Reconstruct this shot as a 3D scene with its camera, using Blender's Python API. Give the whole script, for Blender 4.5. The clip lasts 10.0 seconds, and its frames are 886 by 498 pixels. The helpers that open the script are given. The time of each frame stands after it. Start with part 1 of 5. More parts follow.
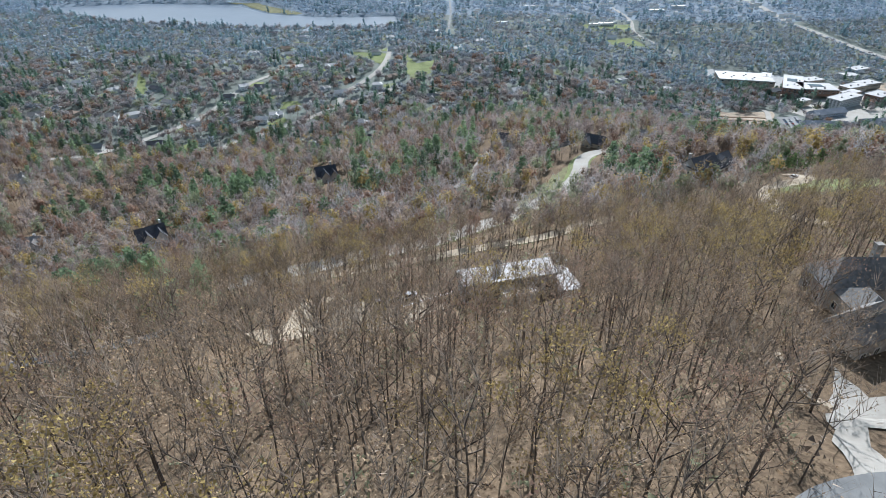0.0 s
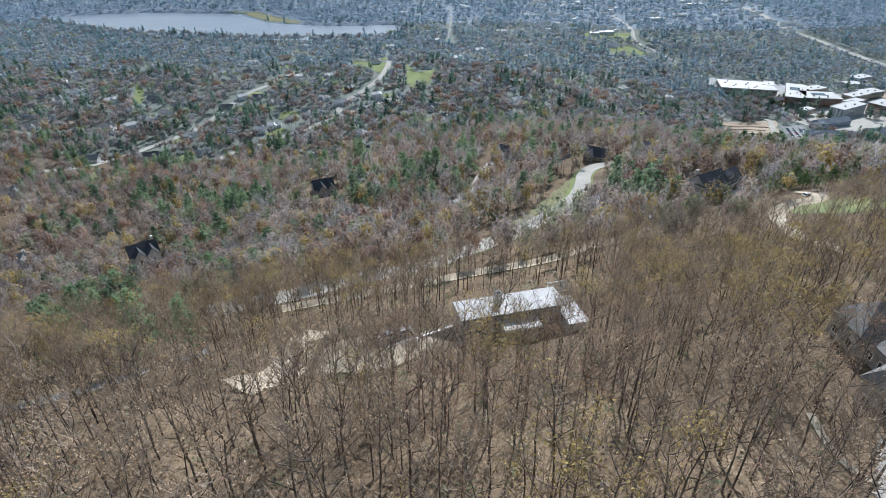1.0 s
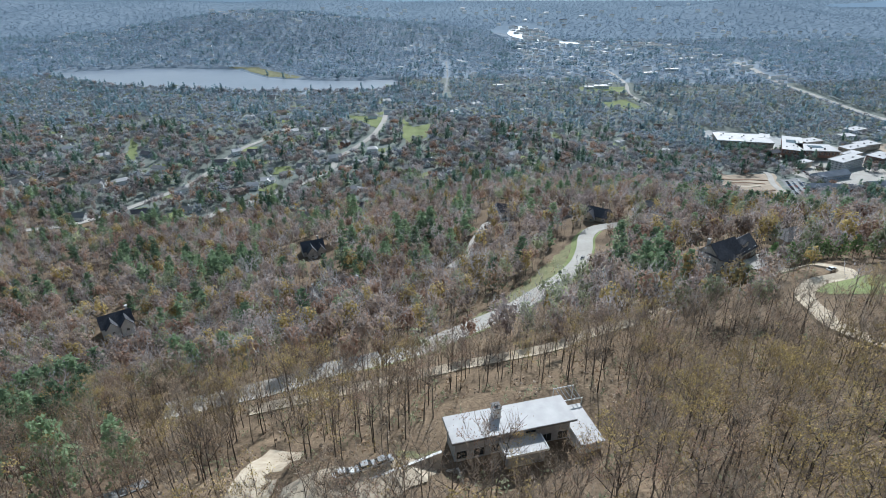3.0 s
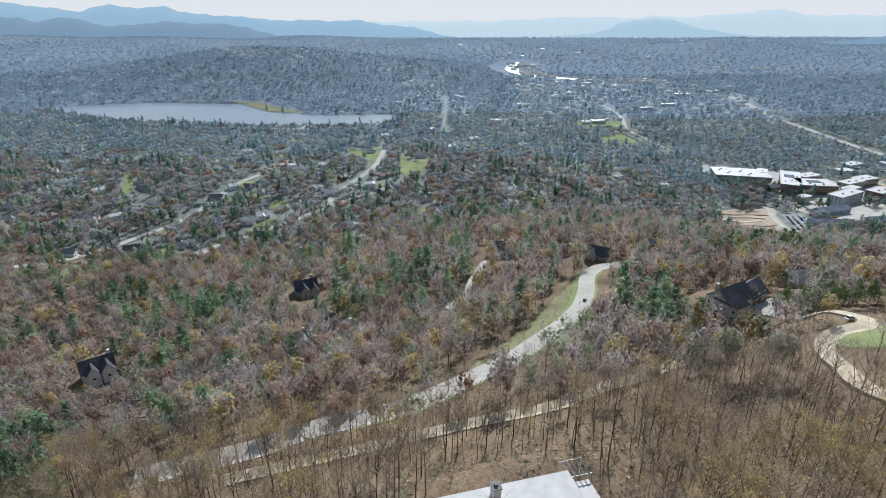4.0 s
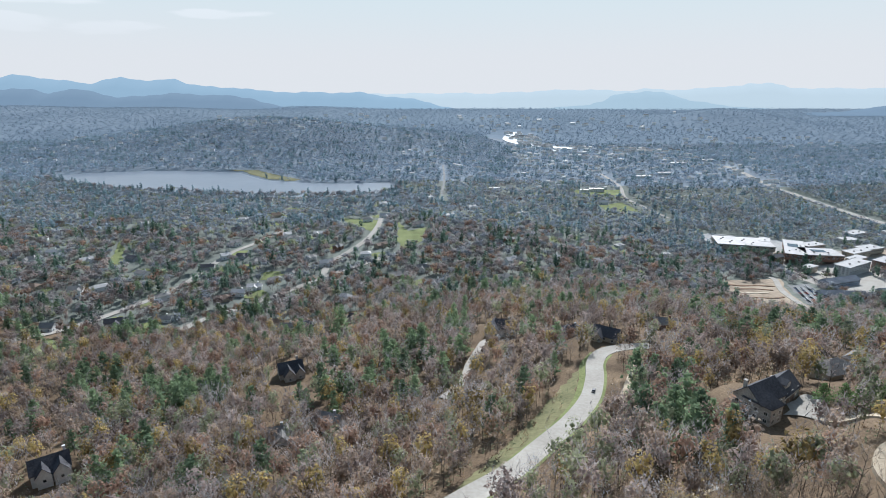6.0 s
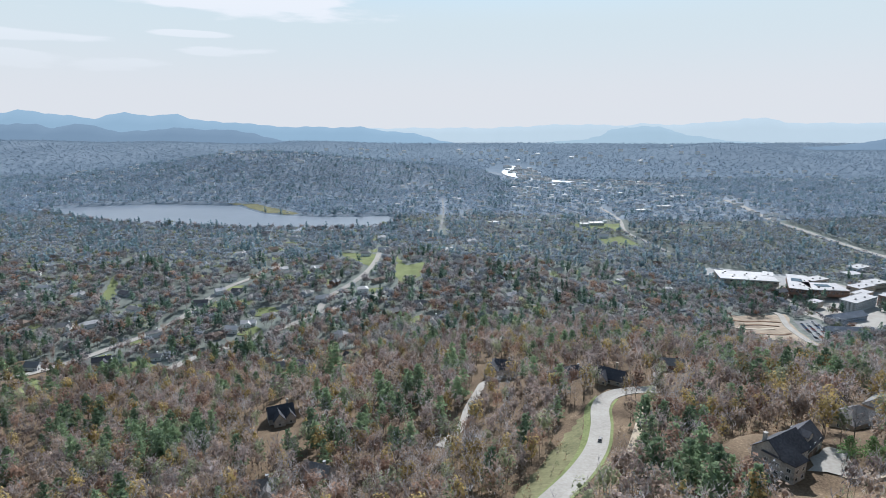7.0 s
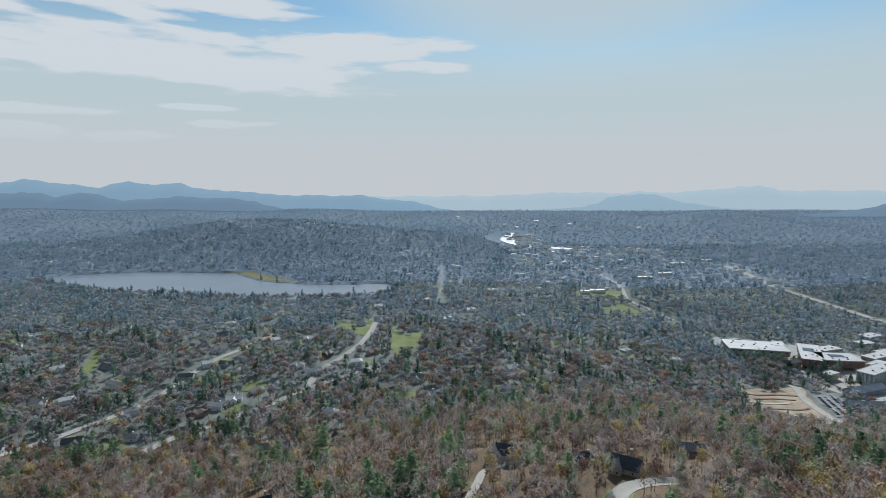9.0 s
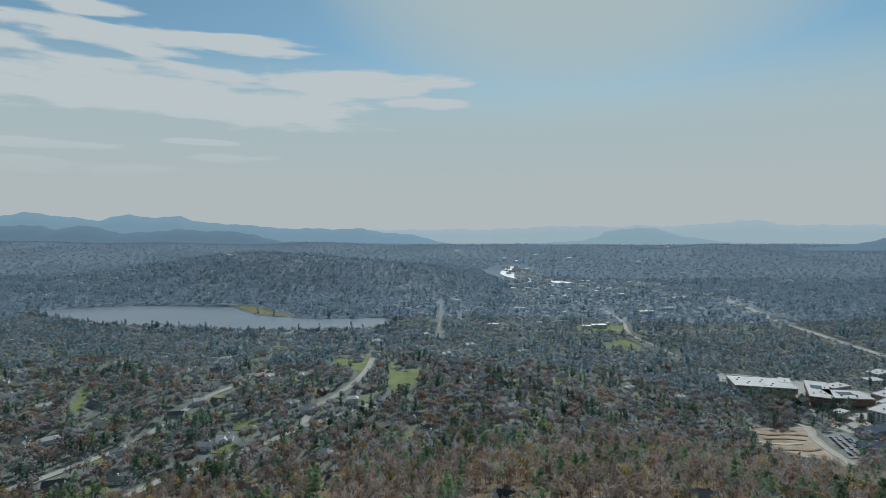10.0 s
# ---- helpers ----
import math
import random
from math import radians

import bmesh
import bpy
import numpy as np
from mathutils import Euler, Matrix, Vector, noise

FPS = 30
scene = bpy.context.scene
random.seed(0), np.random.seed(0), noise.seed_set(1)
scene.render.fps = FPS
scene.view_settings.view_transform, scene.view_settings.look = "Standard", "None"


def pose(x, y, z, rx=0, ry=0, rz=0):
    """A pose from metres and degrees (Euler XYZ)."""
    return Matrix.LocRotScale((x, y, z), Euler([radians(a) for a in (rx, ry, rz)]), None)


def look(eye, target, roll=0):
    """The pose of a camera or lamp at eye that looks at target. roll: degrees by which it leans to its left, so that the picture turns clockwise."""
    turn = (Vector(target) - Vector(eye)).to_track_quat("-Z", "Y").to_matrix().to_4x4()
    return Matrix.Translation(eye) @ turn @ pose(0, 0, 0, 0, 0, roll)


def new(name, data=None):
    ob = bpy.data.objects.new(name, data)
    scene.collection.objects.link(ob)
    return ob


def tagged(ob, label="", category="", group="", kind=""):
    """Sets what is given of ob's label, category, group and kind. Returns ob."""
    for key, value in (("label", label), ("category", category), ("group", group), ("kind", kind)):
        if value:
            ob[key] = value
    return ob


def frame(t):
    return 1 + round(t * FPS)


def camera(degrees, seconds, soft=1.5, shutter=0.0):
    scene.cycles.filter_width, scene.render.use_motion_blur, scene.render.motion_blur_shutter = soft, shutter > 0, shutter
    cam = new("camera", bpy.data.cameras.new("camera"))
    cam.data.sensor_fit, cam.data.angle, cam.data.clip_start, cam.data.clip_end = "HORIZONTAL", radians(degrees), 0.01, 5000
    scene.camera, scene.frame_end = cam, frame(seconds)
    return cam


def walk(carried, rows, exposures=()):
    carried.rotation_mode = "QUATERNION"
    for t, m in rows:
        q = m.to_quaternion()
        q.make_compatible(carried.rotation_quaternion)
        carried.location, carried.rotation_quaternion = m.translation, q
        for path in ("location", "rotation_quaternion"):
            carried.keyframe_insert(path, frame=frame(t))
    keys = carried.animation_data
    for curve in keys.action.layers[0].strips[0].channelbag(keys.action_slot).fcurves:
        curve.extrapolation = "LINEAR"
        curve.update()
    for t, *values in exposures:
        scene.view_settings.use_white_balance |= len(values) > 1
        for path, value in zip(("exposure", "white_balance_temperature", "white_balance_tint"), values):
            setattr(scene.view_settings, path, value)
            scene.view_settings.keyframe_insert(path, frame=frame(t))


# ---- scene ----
cam = camera(76.7, 10.0, soft=0.7)

PATH = [
    (0, (-5.443, -0.416, 249.737), (-5.459, 1.284, 248.683), -0.0),
    (0.5, (-4.952, 5.279, 249.971), (-4.97, 6.982, 248.923), -0.1),
    (1, (-4.543, 10.94, 250.164), (-4.562, 12.652, 249.13), -0.1),
    (1.5, (-4.112, 16.92, 250.543), (-4.133, 18.645, 249.532), -0.1),
    (2, (-3.609, 22.968, 250.707), (-3.627, 24.71, 249.725), -0.1),
    (2.5, (-2.904, 29.032, 250.752), (-2.92, 30.799, 249.815), -0.2),
    (4, (-1.408, 47.736, 251.023), (-1.416, 49.575, 250.238), -0.1),
    (4.5, (-0.789, 54.094, 251.228), (-0.796, 55.955, 250.495), -0.1),
    (5, (-0.328, 60.336, 251.348), (-0.334, 62.216, 250.668), 0.0),
    (5.5, (0.273, 66.556, 251.216), (0.267, 68.456, 250.591), 0.0),
    (7, (2.374, 85.399, 250.85), (2.369, 87.346, 250.394), -0.0),
    (7.5, (2.986, 91.517, 250.633), (2.982, 93.477, 250.234), -0.1),
    (8, (3.413, 97.359, 250.203), (3.409, 99.33, 249.863), -0.1),
    (8.5, (4.019, 103.039, 249.734), (4.015, 105.02, 249.454), -0.1),
    (9, (4.702, 108.675, 249.351), (4.699, 110.663, 249.129), -0.1),
    (9.5, (5.094, 114.406, 249.059), (5.092, 116.399, 248.898), -0.1),
    (10, (5.436, 119.878, 248.819), (5.435, 121.876, 248.716), -0.0),
]
walk(cam, [(t, look(eye, target, roll)) for t, eye, target, roll in PATH],
     exposures=((0, 0.56, 5550, 8), (1.5, 0.45, 5500, 7), (2.5, 0.39, 5450, 6), (4.5, 0.42, 5700, 8), (7.5, 0.34, 5640, 11), (8.0, 0.27, 5620, 12), (8.5, 0.10, 5620, 11), (9.0, -0.04, 5650, 6), (9.5, -0.22, 5650, 2), (10.0, -0.34, 5650, 1)))
# ---- sky and sun ----
SUN_TURN, SUN_RISE = radians(13), radians(36)  # right of straight ahead, over the horizon
world = bpy.data.worlds.new("sky")
scene.world = world
world.use_nodes = True
wn, wl = world.node_tree.nodes, world.node_tree.links
wn.clear()


def sky_math(op, *values):
    """A sum of the sky's node tree."""
    node = wn.new("ShaderNodeMath")
    node.operation = op
    for i, v in enumerate(values):
        if isinstance(v, (int, float)):
            node.inputs[i].default_value = v
        else:
            wl.new(v, node.inputs[i])
    return node.outputs[0]


def sky_mix(fac, a, b):
    node = wn.new("ShaderNodeMix")
    node.data_type = "RGBA"
    wl.new(fac, node.inputs["Factor"])
    for v, slot in ((a, node.inputs[6]), (b, node.inputs[7])):
        if isinstance(v, tuple):
            slot.default_value = (*v, 1)
        else:
            wl.new(v, slot)
    return node.outputs[2]


def sky_step(value, low, high):
    node = wn.new("ShaderNodeMapRange")
    node.interpolation_type = "SMOOTHSTEP"
    wl.new(value, node.inputs[0])
    node.inputs[1].default_value, node.inputs[2].default_value = low, high
    return node.outputs[0]


sky = wn.new("ShaderNodeTexSky")
sky.sky_type, sky.sun_disc = "NISHITA", False
sky.sun_elevation, sky.sun_rotation = SUN_RISE, SUN_TURN
sky.altitude, sky.air_density, sky.dust_density, sky.ozone_density = 700, 1.0, 0.5, 2.0
blue = wn.new("ShaderNodeVectorMath")
blue.operation = "MULTIPLY"
blue.inputs[1].default_value = (0.075, 0.094, 0.086)
wl.new(sky.outputs[0], blue.inputs[0])
way = wn.new("ShaderNodeTexCoord")
axes = wn.new("ShaderNodeSeparateXYZ")
wl.new(way.outputs["Generated"], axes.inputs[0])
rise = sky_math("MULTIPLY", sky_math("ARCSINE", axes.outputs["Z"]), 57.2958)
turn_to = sky_math("MULTIPLY", sky_math("ARCTAN2", axes.outputs["X"], axes.outputs["Y"]), 57.2958)
rough_edge = wn.new("ShaderNodeTexNoise")
rough_edge.inputs["Scale"].default_value, rough_edge.inputs["Detail"].default_value = 8.0, 8
stretch = wn.new("ShaderNodeMapping")
stretch.inputs["Scale"].default_value = (1.0, 1.0, 6.0)
wl.new(way.outputs["Generated"], stretch.inputs["Vector"])
wl.new(stretch.outputs[0], rough_edge.inputs["Vector"])
wisps = sky_math("MULTIPLY", sky_math("SUBTRACT", rough_edge.outputs["Fac"], 0.5), 3.4)
# streaks of cloud: degrees right of ahead, degrees up, half length, half height
STREAKS = ((-25, 11.4, 24, 2.6), (-9, 13.2, 11, 1.5), (-3, 11.6, 6.5, 0.7), (-31, 15.6, 11, 1.3), (-20, 16.1, 9, 0.9), (-33, 17.6, 6, 0.8), (-46, 14.5, 12, 2.4), (-38, 6.4, 8, 0.5), (-23, 7.2, 4, 0.35), (-37, 4.5, 12, 0.75), (-20, 5.9, 5, 0.5), (-70, 12, 16, 4.5))
cloud = None
for mid, up, long, high in STREAKS:
    a = sky_math("DIVIDE", sky_math("SUBTRACT", turn_to, mid), long)
    b = sky_math("DIVIDE", sky_math("SUBTRACT", rise, up), high)
    body = sky_math("SUBTRACT", 1.0, sky_math("ADD", sky_math("MULTIPLY", a, a), sky_math("MULTIPLY", b, b)))
    cloud = body if cloud is None else sky_math("MAXIMUM", cloud, body)
cover = sky_math("MULTIPLY", sky_step(sky_math("ADD", cloud, wisps), -0.05, 0.55), sky_step(rise, 1.0, 11.0))
# paler towards the horizon and round the sun
toward = wn.new("ShaderNodeVectorMath")
toward.operation = "DOT_PRODUCT"
toward.inputs[1].default_value = (math.sin(SUN_TURN) * math.cos(SUN_RISE), math.cos(SUN_TURN) * math.cos(SUN_RISE), math.sin(SUN_RISE))
wl.new(way.outputs["Generated"], toward.inputs[0])
glare = sky_step(toward.outputs["Value"], 0.85, 0.965)
low_haze = sky_step(rise, 19.5, 8.0)
hazy = sky_math("MAXIMUM", sky_math("MAXIMUM", low_haze, glare), 0.2)
milky = sky_mix(sky_step(rise, 9.0, 1.5), (0.555, 0.59, 0.565), (0.61, 0.585, 0.55))
pale = sky_mix(hazy, blue.outputs[0], milky)
full = sky_mix(cover, pale, (0.70, 0.68, 0.65))
sky_bg = wn.new("ShaderNodeBackground")
sky_bg.inputs["Strength"].default_value = 1.0
wl.new(full, sky_bg.inputs["Color"])
sky_out = wn.new("ShaderNodeOutputWorld")
wl.new(sky_bg.outputs[0], sky_out.inputs["Surface"])
sun_lamp = bpy.data.lights.new("sun", "SUN")
sun_lamp.energy, sun_lamp.angle, sun_lamp.color = 5.0, radians(0.6), (1.0, 0.94, 0.86)
sun = new("sun", sun_lamp)
to_sun = Vector((math.sin(SUN_TURN) * math.cos(SUN_RISE), math.cos(SUN_TURN) * math.cos(SUN_RISE), math.sin(SUN_RISE)))
sun.matrix_world = look((0, 0, 600), Vector((0, 0, 600)) - to_sun)

# ---- the lie of the land ----
# fall of the hillside along y, then hills and hollows: x, y, reach, height
FALL_Y = (-600, -300, -100, 0, 60, 130, 200, 300, 400, 460, 600, 750, 950, 1300, 1700, 2500, 3500, 4300, 4900, 6000)
FALL_Z = (320, 272, 236, 213, 189, 156, 136, 108, 88, 72, 34, 18, 10, 3, 2, -18, 14, 48, 58, 60)
HILLS = (
    (-260, 40, 85, -8), (120, 40, 85, 4), (-260, 180, 85, -42), (-120, 180, 85, -6), (0, 180, 85, -2), (120, 180, 85, 7),
    (250, 180, 85, 22), (-260, 320, 85, -19), (0, 320, 85, -13), (120, 320, 85, 3), (-480, 500, 190, -23),
    (-200, 500, 190, -32), (40, 500, 190, 12), (300, 500, 190, 9), (580, 500, 190, -27), (-480, 720, 190, 13),
    (-200, 720, 190, -7), (40, 720, 190, 16), (300, 720, 190, -26), (580, 720, 190, 6), (40, 980, 190, 24),
    (300, 980, 190, -18), (580, 980, 190, -30), (850, 1150, 260, -30),
    (-820, 2450, 300, 98), (-380, 2420, 300, 50), (-40, 2500, 260, 36), (-1300, 2700, 320, 40),
    (-2500, 3500, 420, 70), (-1700, 3750, 380, 50), (-3400, 3300, 500, 80), (-900, 4300, 420, 20), (1750, 3600, 260, 70),
)
# levelled house plots: x, y, flat radius, blending radius, height
PLOTS = ((8, 131, 13, 26, 154.0), (22, 133, 10, 24, 154.5), (128, 265, 18, 32, 129.5), (60, 68, 13, 28, 186.0), (72, 88, 12, 24, 184.2), (40, 460, 14, 30, 71.0), (106, 405, 12, 26, 92.0), (-198, 312, 11, 24, 59.5),
         (-104, 415, 13, 26, 60.0), (-30, 108, 7, 18, 162.0), (-15, 110, 8, 18, 161.0))
LAKE = ((-1115, 1590), (-1060, 1680), (-900, 1735), (-769, 1735), (-650, 1715), (-600, 1700), (-547, 1640), (-478, 1570), (-396, 1538), (-308, 1522), (-224, 1520), (-144, 1540), (-118, 1490),
        (-122, 1370), (-230, 1330), (-350, 1330), (-470, 1350), (-600, 1375), (-800, 1410), (-960, 1490))


def inside(poly, x, y):
    """Which of the places lie in a polygon."""
    x, y = np.asarray(x, float), np.asarray(y, float)
    hit = np.zeros(x.shape, bool)
    for (ax, ay), (bx, by) in zip(poly, poly[1:] + poly[:1]):
        if ay != by:
            hit ^= ((ay > y) != (by > y)) & (x < (bx - ax) * (y - ay) / (by - ay) + ax)
    return hit


def off_line(line, x, y, closed=False):
    """The distance of places from a line of points."""
    x, y = np.asarray(x, float), np.asarray(y, float)
    best = np.full(x.shape, 1e9)
    ends = list(zip(line[:-1], line[1:])) + ([(line[-1], line[0])] if closed else [])
    for (ax, ay), (bx, by) in ends:
        dx, dy = bx - ax, by - ay
        s = np.clip(((x - ax) * dx + (y - ay) * dy) / (dx * dx + dy * dy + 1e-9), 0, 1)
        best = np.minimum(best, np.hypot(x - ax - s * dx, y - ay - s * dy))
    return best


def land(x, y):
    """The height of the ground."""
    x, y = np.asarray(x, float), np.asarray(y, float)
    z = sum(np.interp(y + d, FALL_Y, FALL_Z) for d in (-45, -15, 15, 45)) / 4
    for hx, hy, reach, tall in HILLS:
        z = z + tall * np.exp(-((x - hx) ** 2 + (y - hy) ** 2) / (2 * reach * reach))
    z = z + np.clip((y - 500) / 1500, 0, 1) * 7 * np.sin(x / 170 + 1.3) * np.sin(y / 210 + 0.4)
    for px, py, flat, blend, level in PLOTS:
        near = np.clip((blend - np.hypot(x - px, y - py)) / (blend - flat), 0, 1)
        near = near * near * (3 - 2 * near)
        z = z * (1 - near) + level * near
    shore = np.where(inside(LAKE, x, y), -1, 1) * off_line(LAKE, x, y, True)
    near = np.clip(1 - shore / 160, 0, 1)
    z = z * (1 - near) + near * np.maximum(1.2, np.minimum(z, 5)) * 1.0
    return np.where(shore < 6, np.clip(shore * 0.35 - 0.9, -4, 1.2), z)


# rows and columns of the ground sheet, wider apart with distance
ROW_Y = np.concatenate([np.arange(-400, -60, 20.0), np.arange(-60, 520, 5.0), np.arange(520, 1100, 10.0), np.arange(1100, 2000, 16.0), np.arange(2000, 4961, 40.0)])
COL_S = np.linspace(-1, 1, 201)


def half_width(y):
    return 380 + 0.98 * np.maximum(y, 0)


GRID_Z = land(COL_S[None] * half_width(ROW_Y)[:, None], ROW_Y[:, None] + 0 * COL_S[None])


def ground_z(x, y):
    """The height of the ground sheet as built."""
    x, y = np.asarray(x, float), np.asarray(y, float)
    r = np.clip(np.searchsorted(ROW_Y, y) - 1, 0, len(ROW_Y) - 2)
    v = np.clip((y - ROW_Y[r]) / (ROW_Y[r + 1] - ROW_Y[r]), 0, 1)
    s = np.clip((x / half_width(y) + 1) / 2 * 200, 0, 199.999)
    c = s.astype(int)
    u = s - c
    g = GRID_Z
    return (g[r, c] * (1 - u) + g[r, c + 1] * u) * (1 - v) + (g[r + 1, c] * (1 - u) + g[r + 1, c + 1] * u) * v
# ---- materials ----
def mat(name, dark, light, grain=2.0, broad=0.06, rough=0.9, relief=0.0, third=None, through_light=0.0, pieces=0.0, metal=0.0, gloss=0.3, glow=None):
    """A surface whose colour wanders between two or three tones at a fine and a broad scale (1 / m)."""
    m = bpy.data.materials.new(name)
    m.use_nodes = True
    n, k = m.node_tree.nodes, m.node_tree.links
    surf, out = n["Principled BSDF"], n["Material Output"]
    place = n.new("ShaderNodeNewGeometry")
    fine, wide = n.new("ShaderNodeTexNoise"), n.new("ShaderNodeTexNoise")
    for tex, scale in ((fine, grain), (wide, broad)):
        tex.inputs["Scale"].default_value, tex.inputs["Detail"].default_value = scale, 5
        k.new(place.outputs["Position"], tex.inputs["Vector"])
    mix = n.new("ShaderNodeMath")
    mix.operation = "MULTIPLY_ADD"
    mix.inputs[1].default_value = 0.5
    k.new(fine.outputs["Fac"], mix.inputs[0])
    half = n.new("ShaderNodeMath")
    half.operation = "MULTIPLY"
    half.inputs[1].default_value = 0.5
    k.new(wide.outputs["Fac"], half.inputs[0])
    k.new(half.outputs[0], mix.inputs[2])
    ramp = n.new("ShaderNodeValToRGB")
    ramp.color_ramp.elements[0].position, ramp.color_ramp.elements[0].color = 0.36, (*dark, 1)
    ramp.color_ramp.elements[1].position, ramp.color_ramp.elements[1].color = 0.62, (*light, 1)
    if third:
        e = ramp.color_ramp.elements.new(0.68)
        e.color = (*third, 1)
    value = mix
    if pieces:
        value = n.new("ShaderNodeMath")
        value.operation = "MULTIPLY_ADD"
        value.inputs[1].default_value = pieces
        shift = n.new("ShaderNodeMath")
        shift.operation = "SUBTRACT"
        shift.inputs[1].default_value = pieces / 2
        k.new(mix.outputs[0], shift.inputs[0])
        k.new(place.outputs["Random Per Island"], value.inputs[0])
        tone = n.new("ShaderNodeAttribute")
        tone.attribute_name = "tone"
        toned = n.new("ShaderNodeMath")
        toned.operation = "ADD"
        k.new(shift.outputs[0], toned.inputs[0])
        k.new(tone.outputs["Fac"], toned.inputs[1])
        k.new(toned.outputs[0], value.inputs[2])
    k.new(value.outputs[0], ramp.inputs["Fac"])
    k.new(ramp.outputs["Color"], surf.inputs["Base Color"])
    surf.inputs["Roughness"].default_value, surf.inputs["Metallic"].default_value = rough, metal
    surf.inputs["Specular IOR Level"].default_value = gloss
    if glow:
        surf.inputs["Emission Color"].default_value, surf.inputs["Emission Strength"].default_value = (*glow, 1), 1.0
    if relief:
        bump = n.new("ShaderNodeBump")
        bump.inputs["Strength"].default_value, bump.inputs["Distance"].default_value = 0.6, relief
        k.new(fine.outputs["Fac"], bump.inputs["Height"])
        k.new(bump.outputs[0], surf.inputs["Normal"])
    if through_light:
        leaf, both = n.new("ShaderNodeBsdfTranslucent"), n.new("ShaderNodeMixShader")
        k.new(ramp.outputs["Color"], leaf.inputs["Color"])
        both.inputs[0].default_value = through_light
        k.new(surf.outputs[0], both.inputs[1])
        k.new(leaf.outputs[0], both.inputs[2])
        k.new(both.outputs[0], out.inputs["Surface"])
    return m


LITTER = mat("leaf_litter", (0.075, 0.053, 0.036), (0.205, 0.15, 0.098), 1.3, 0.05, 0.95, 0.3, (0.34, 0.258, 0.17), gloss=0.1)
# Distant forest floor, with haze put into its pale bluish colour.
WOOD_FLOOR = mat("haze_blue_woodland_floor", (0.15, 0.18, 0.215), (0.22, 0.255, 0.29), 0.05, 0.006, 0.95, 0.0, (0.24, 0.26, 0.28), gloss=0.1)
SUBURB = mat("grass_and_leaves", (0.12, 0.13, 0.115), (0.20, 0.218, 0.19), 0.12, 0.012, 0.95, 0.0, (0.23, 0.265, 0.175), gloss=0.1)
# Far woods: haze is painted in as bluish base colour and emission.
FAR_HAZE_WOODS = mat("haze_glow_distant_woods", (0.165, 0.20, 0.24), (0.24, 0.28, 0.325), 0.02, 0.003, 0.95, pieces=0.05, through_light=0.5, gloss=0.0, glow=(0.06, 0.09, 0.12))
FARTHEST_HAZE_WOODS = mat("haze_glow_farthest_woods", (0.12, 0.145, 0.17), (0.175, 0.205, 0.235), 0.015, 0.002, 0.95, pieces=0.05, through_light=0.5, gloss=0.0, glow=(0.15, 0.2, 0.25))
# Pale base colour stands in for the river's bright reflection.
RIVER = mat("glint_painted_river_water", (0.42, 0.44, 0.47), (0.55, 0.57, 0.6), 0.02, 0.005, 0.25, gloss=0.8)
VERGE = mat("dry_verge_grass", (0.12, 0.12, 0.065), (0.215, 0.205, 0.11), 0.6, 0.08, 0.95, 0.05, (0.27, 0.245, 0.165), gloss=0.1)
BARK = mat("bark", (0.055, 0.046, 0.039), (0.18, 0.152, 0.128), 1.5, 0.1, 0.95, 0.02, pieces=0.3, gloss=0.1)
TWIG = mat("bare_twigs", (0.15, 0.117, 0.092), (0.46, 0.378, 0.30), 0.7, 0.05, 0.95, pieces=0.34, through_light=0.15, gloss=0.1)
LEAF_TAN = mat("tan_leaves", (0.20, 0.136, 0.088), (0.50, 0.372, 0.245), 0.2, 0.04, 0.9, pieces=0.24, through_light=0.35, gloss=0.1)
LEAF_RUST = mat("russet_leaves", (0.225, 0.145, 0.11), (0.43, 0.292, 0.215), 0.15, 0.04, 0.9, pieces=0.12, through_light=0.5, gloss=0.1)
LEAF_GOLD = mat("yellow_olive_leaves", (0.21, 0.152, 0.066), (0.52, 0.40, 0.165), 0.4, 0.04, 0.9, pieces=0.25, through_light=0.38, gloss=0.1)
LEAF_PINE = mat("pine_needles", (0.115, 0.16, 0.10), (0.29, 0.375, 0.215), 0.15, 0.05, 0.9, pieces=0.15, through_light=0.45, gloss=0.1)
# Grey twigs, cooled towards blue with some haze put into the colour.
GREY_TWIG = mat("grey_haze_twigs", (0.23, 0.25, 0.28), (0.385, 0.405, 0.435), 0.25, 0.02, 0.95, pieces=0.08, through_light=0.62, gloss=0.0)
LEAF_DULL = mat("brown_dormant_leaves", (0.225, 0.182, 0.166), (0.46, 0.378, 0.345), 0.3, 0.02, 0.9, pieces=0.1, through_light=0.55, gloss=0.0)
SLOPE_TAN = mat("dry_tan_leaves", (0.225, 0.168, 0.132), (0.46, 0.36, 0.287), 0.2, 0.04, 0.9, pieces=0.12, through_light=0.52, gloss=0.1)
LEAF_OLIVE = mat("olive_leaves", (0.18, 0.195, 0.125), (0.40, 0.42, 0.265), 0.3, 0.03, 0.9, pieces=0.12, through_light=0.5, gloss=0.0)
LEAF_ORANGE = mat("orange_oak_leaves", (0.24, 0.125, 0.05), (0.52, 0.30, 0.12), 0.4, 0.04, 0.9, pieces=0.25, through_light=0.3, gloss=0.1)
# Crowns of distant trees: the pale blue cast is painted haze.
HAZE_TWIG = mat("haze_blue_twigs", (0.255, 0.335, 0.42), (0.36, 0.44, 0.525), 0.1, 0.01, 0.95, pieces=0.04, through_light=0.65, gloss=0.0)
HAZE_BROWN = mat("haze_grey_brown_crowns", (0.295, 0.345, 0.405), (0.40, 0.45, 0.51), 0.1, 0.01, 0.95, pieces=0.04, through_light=0.65, gloss=0.0)
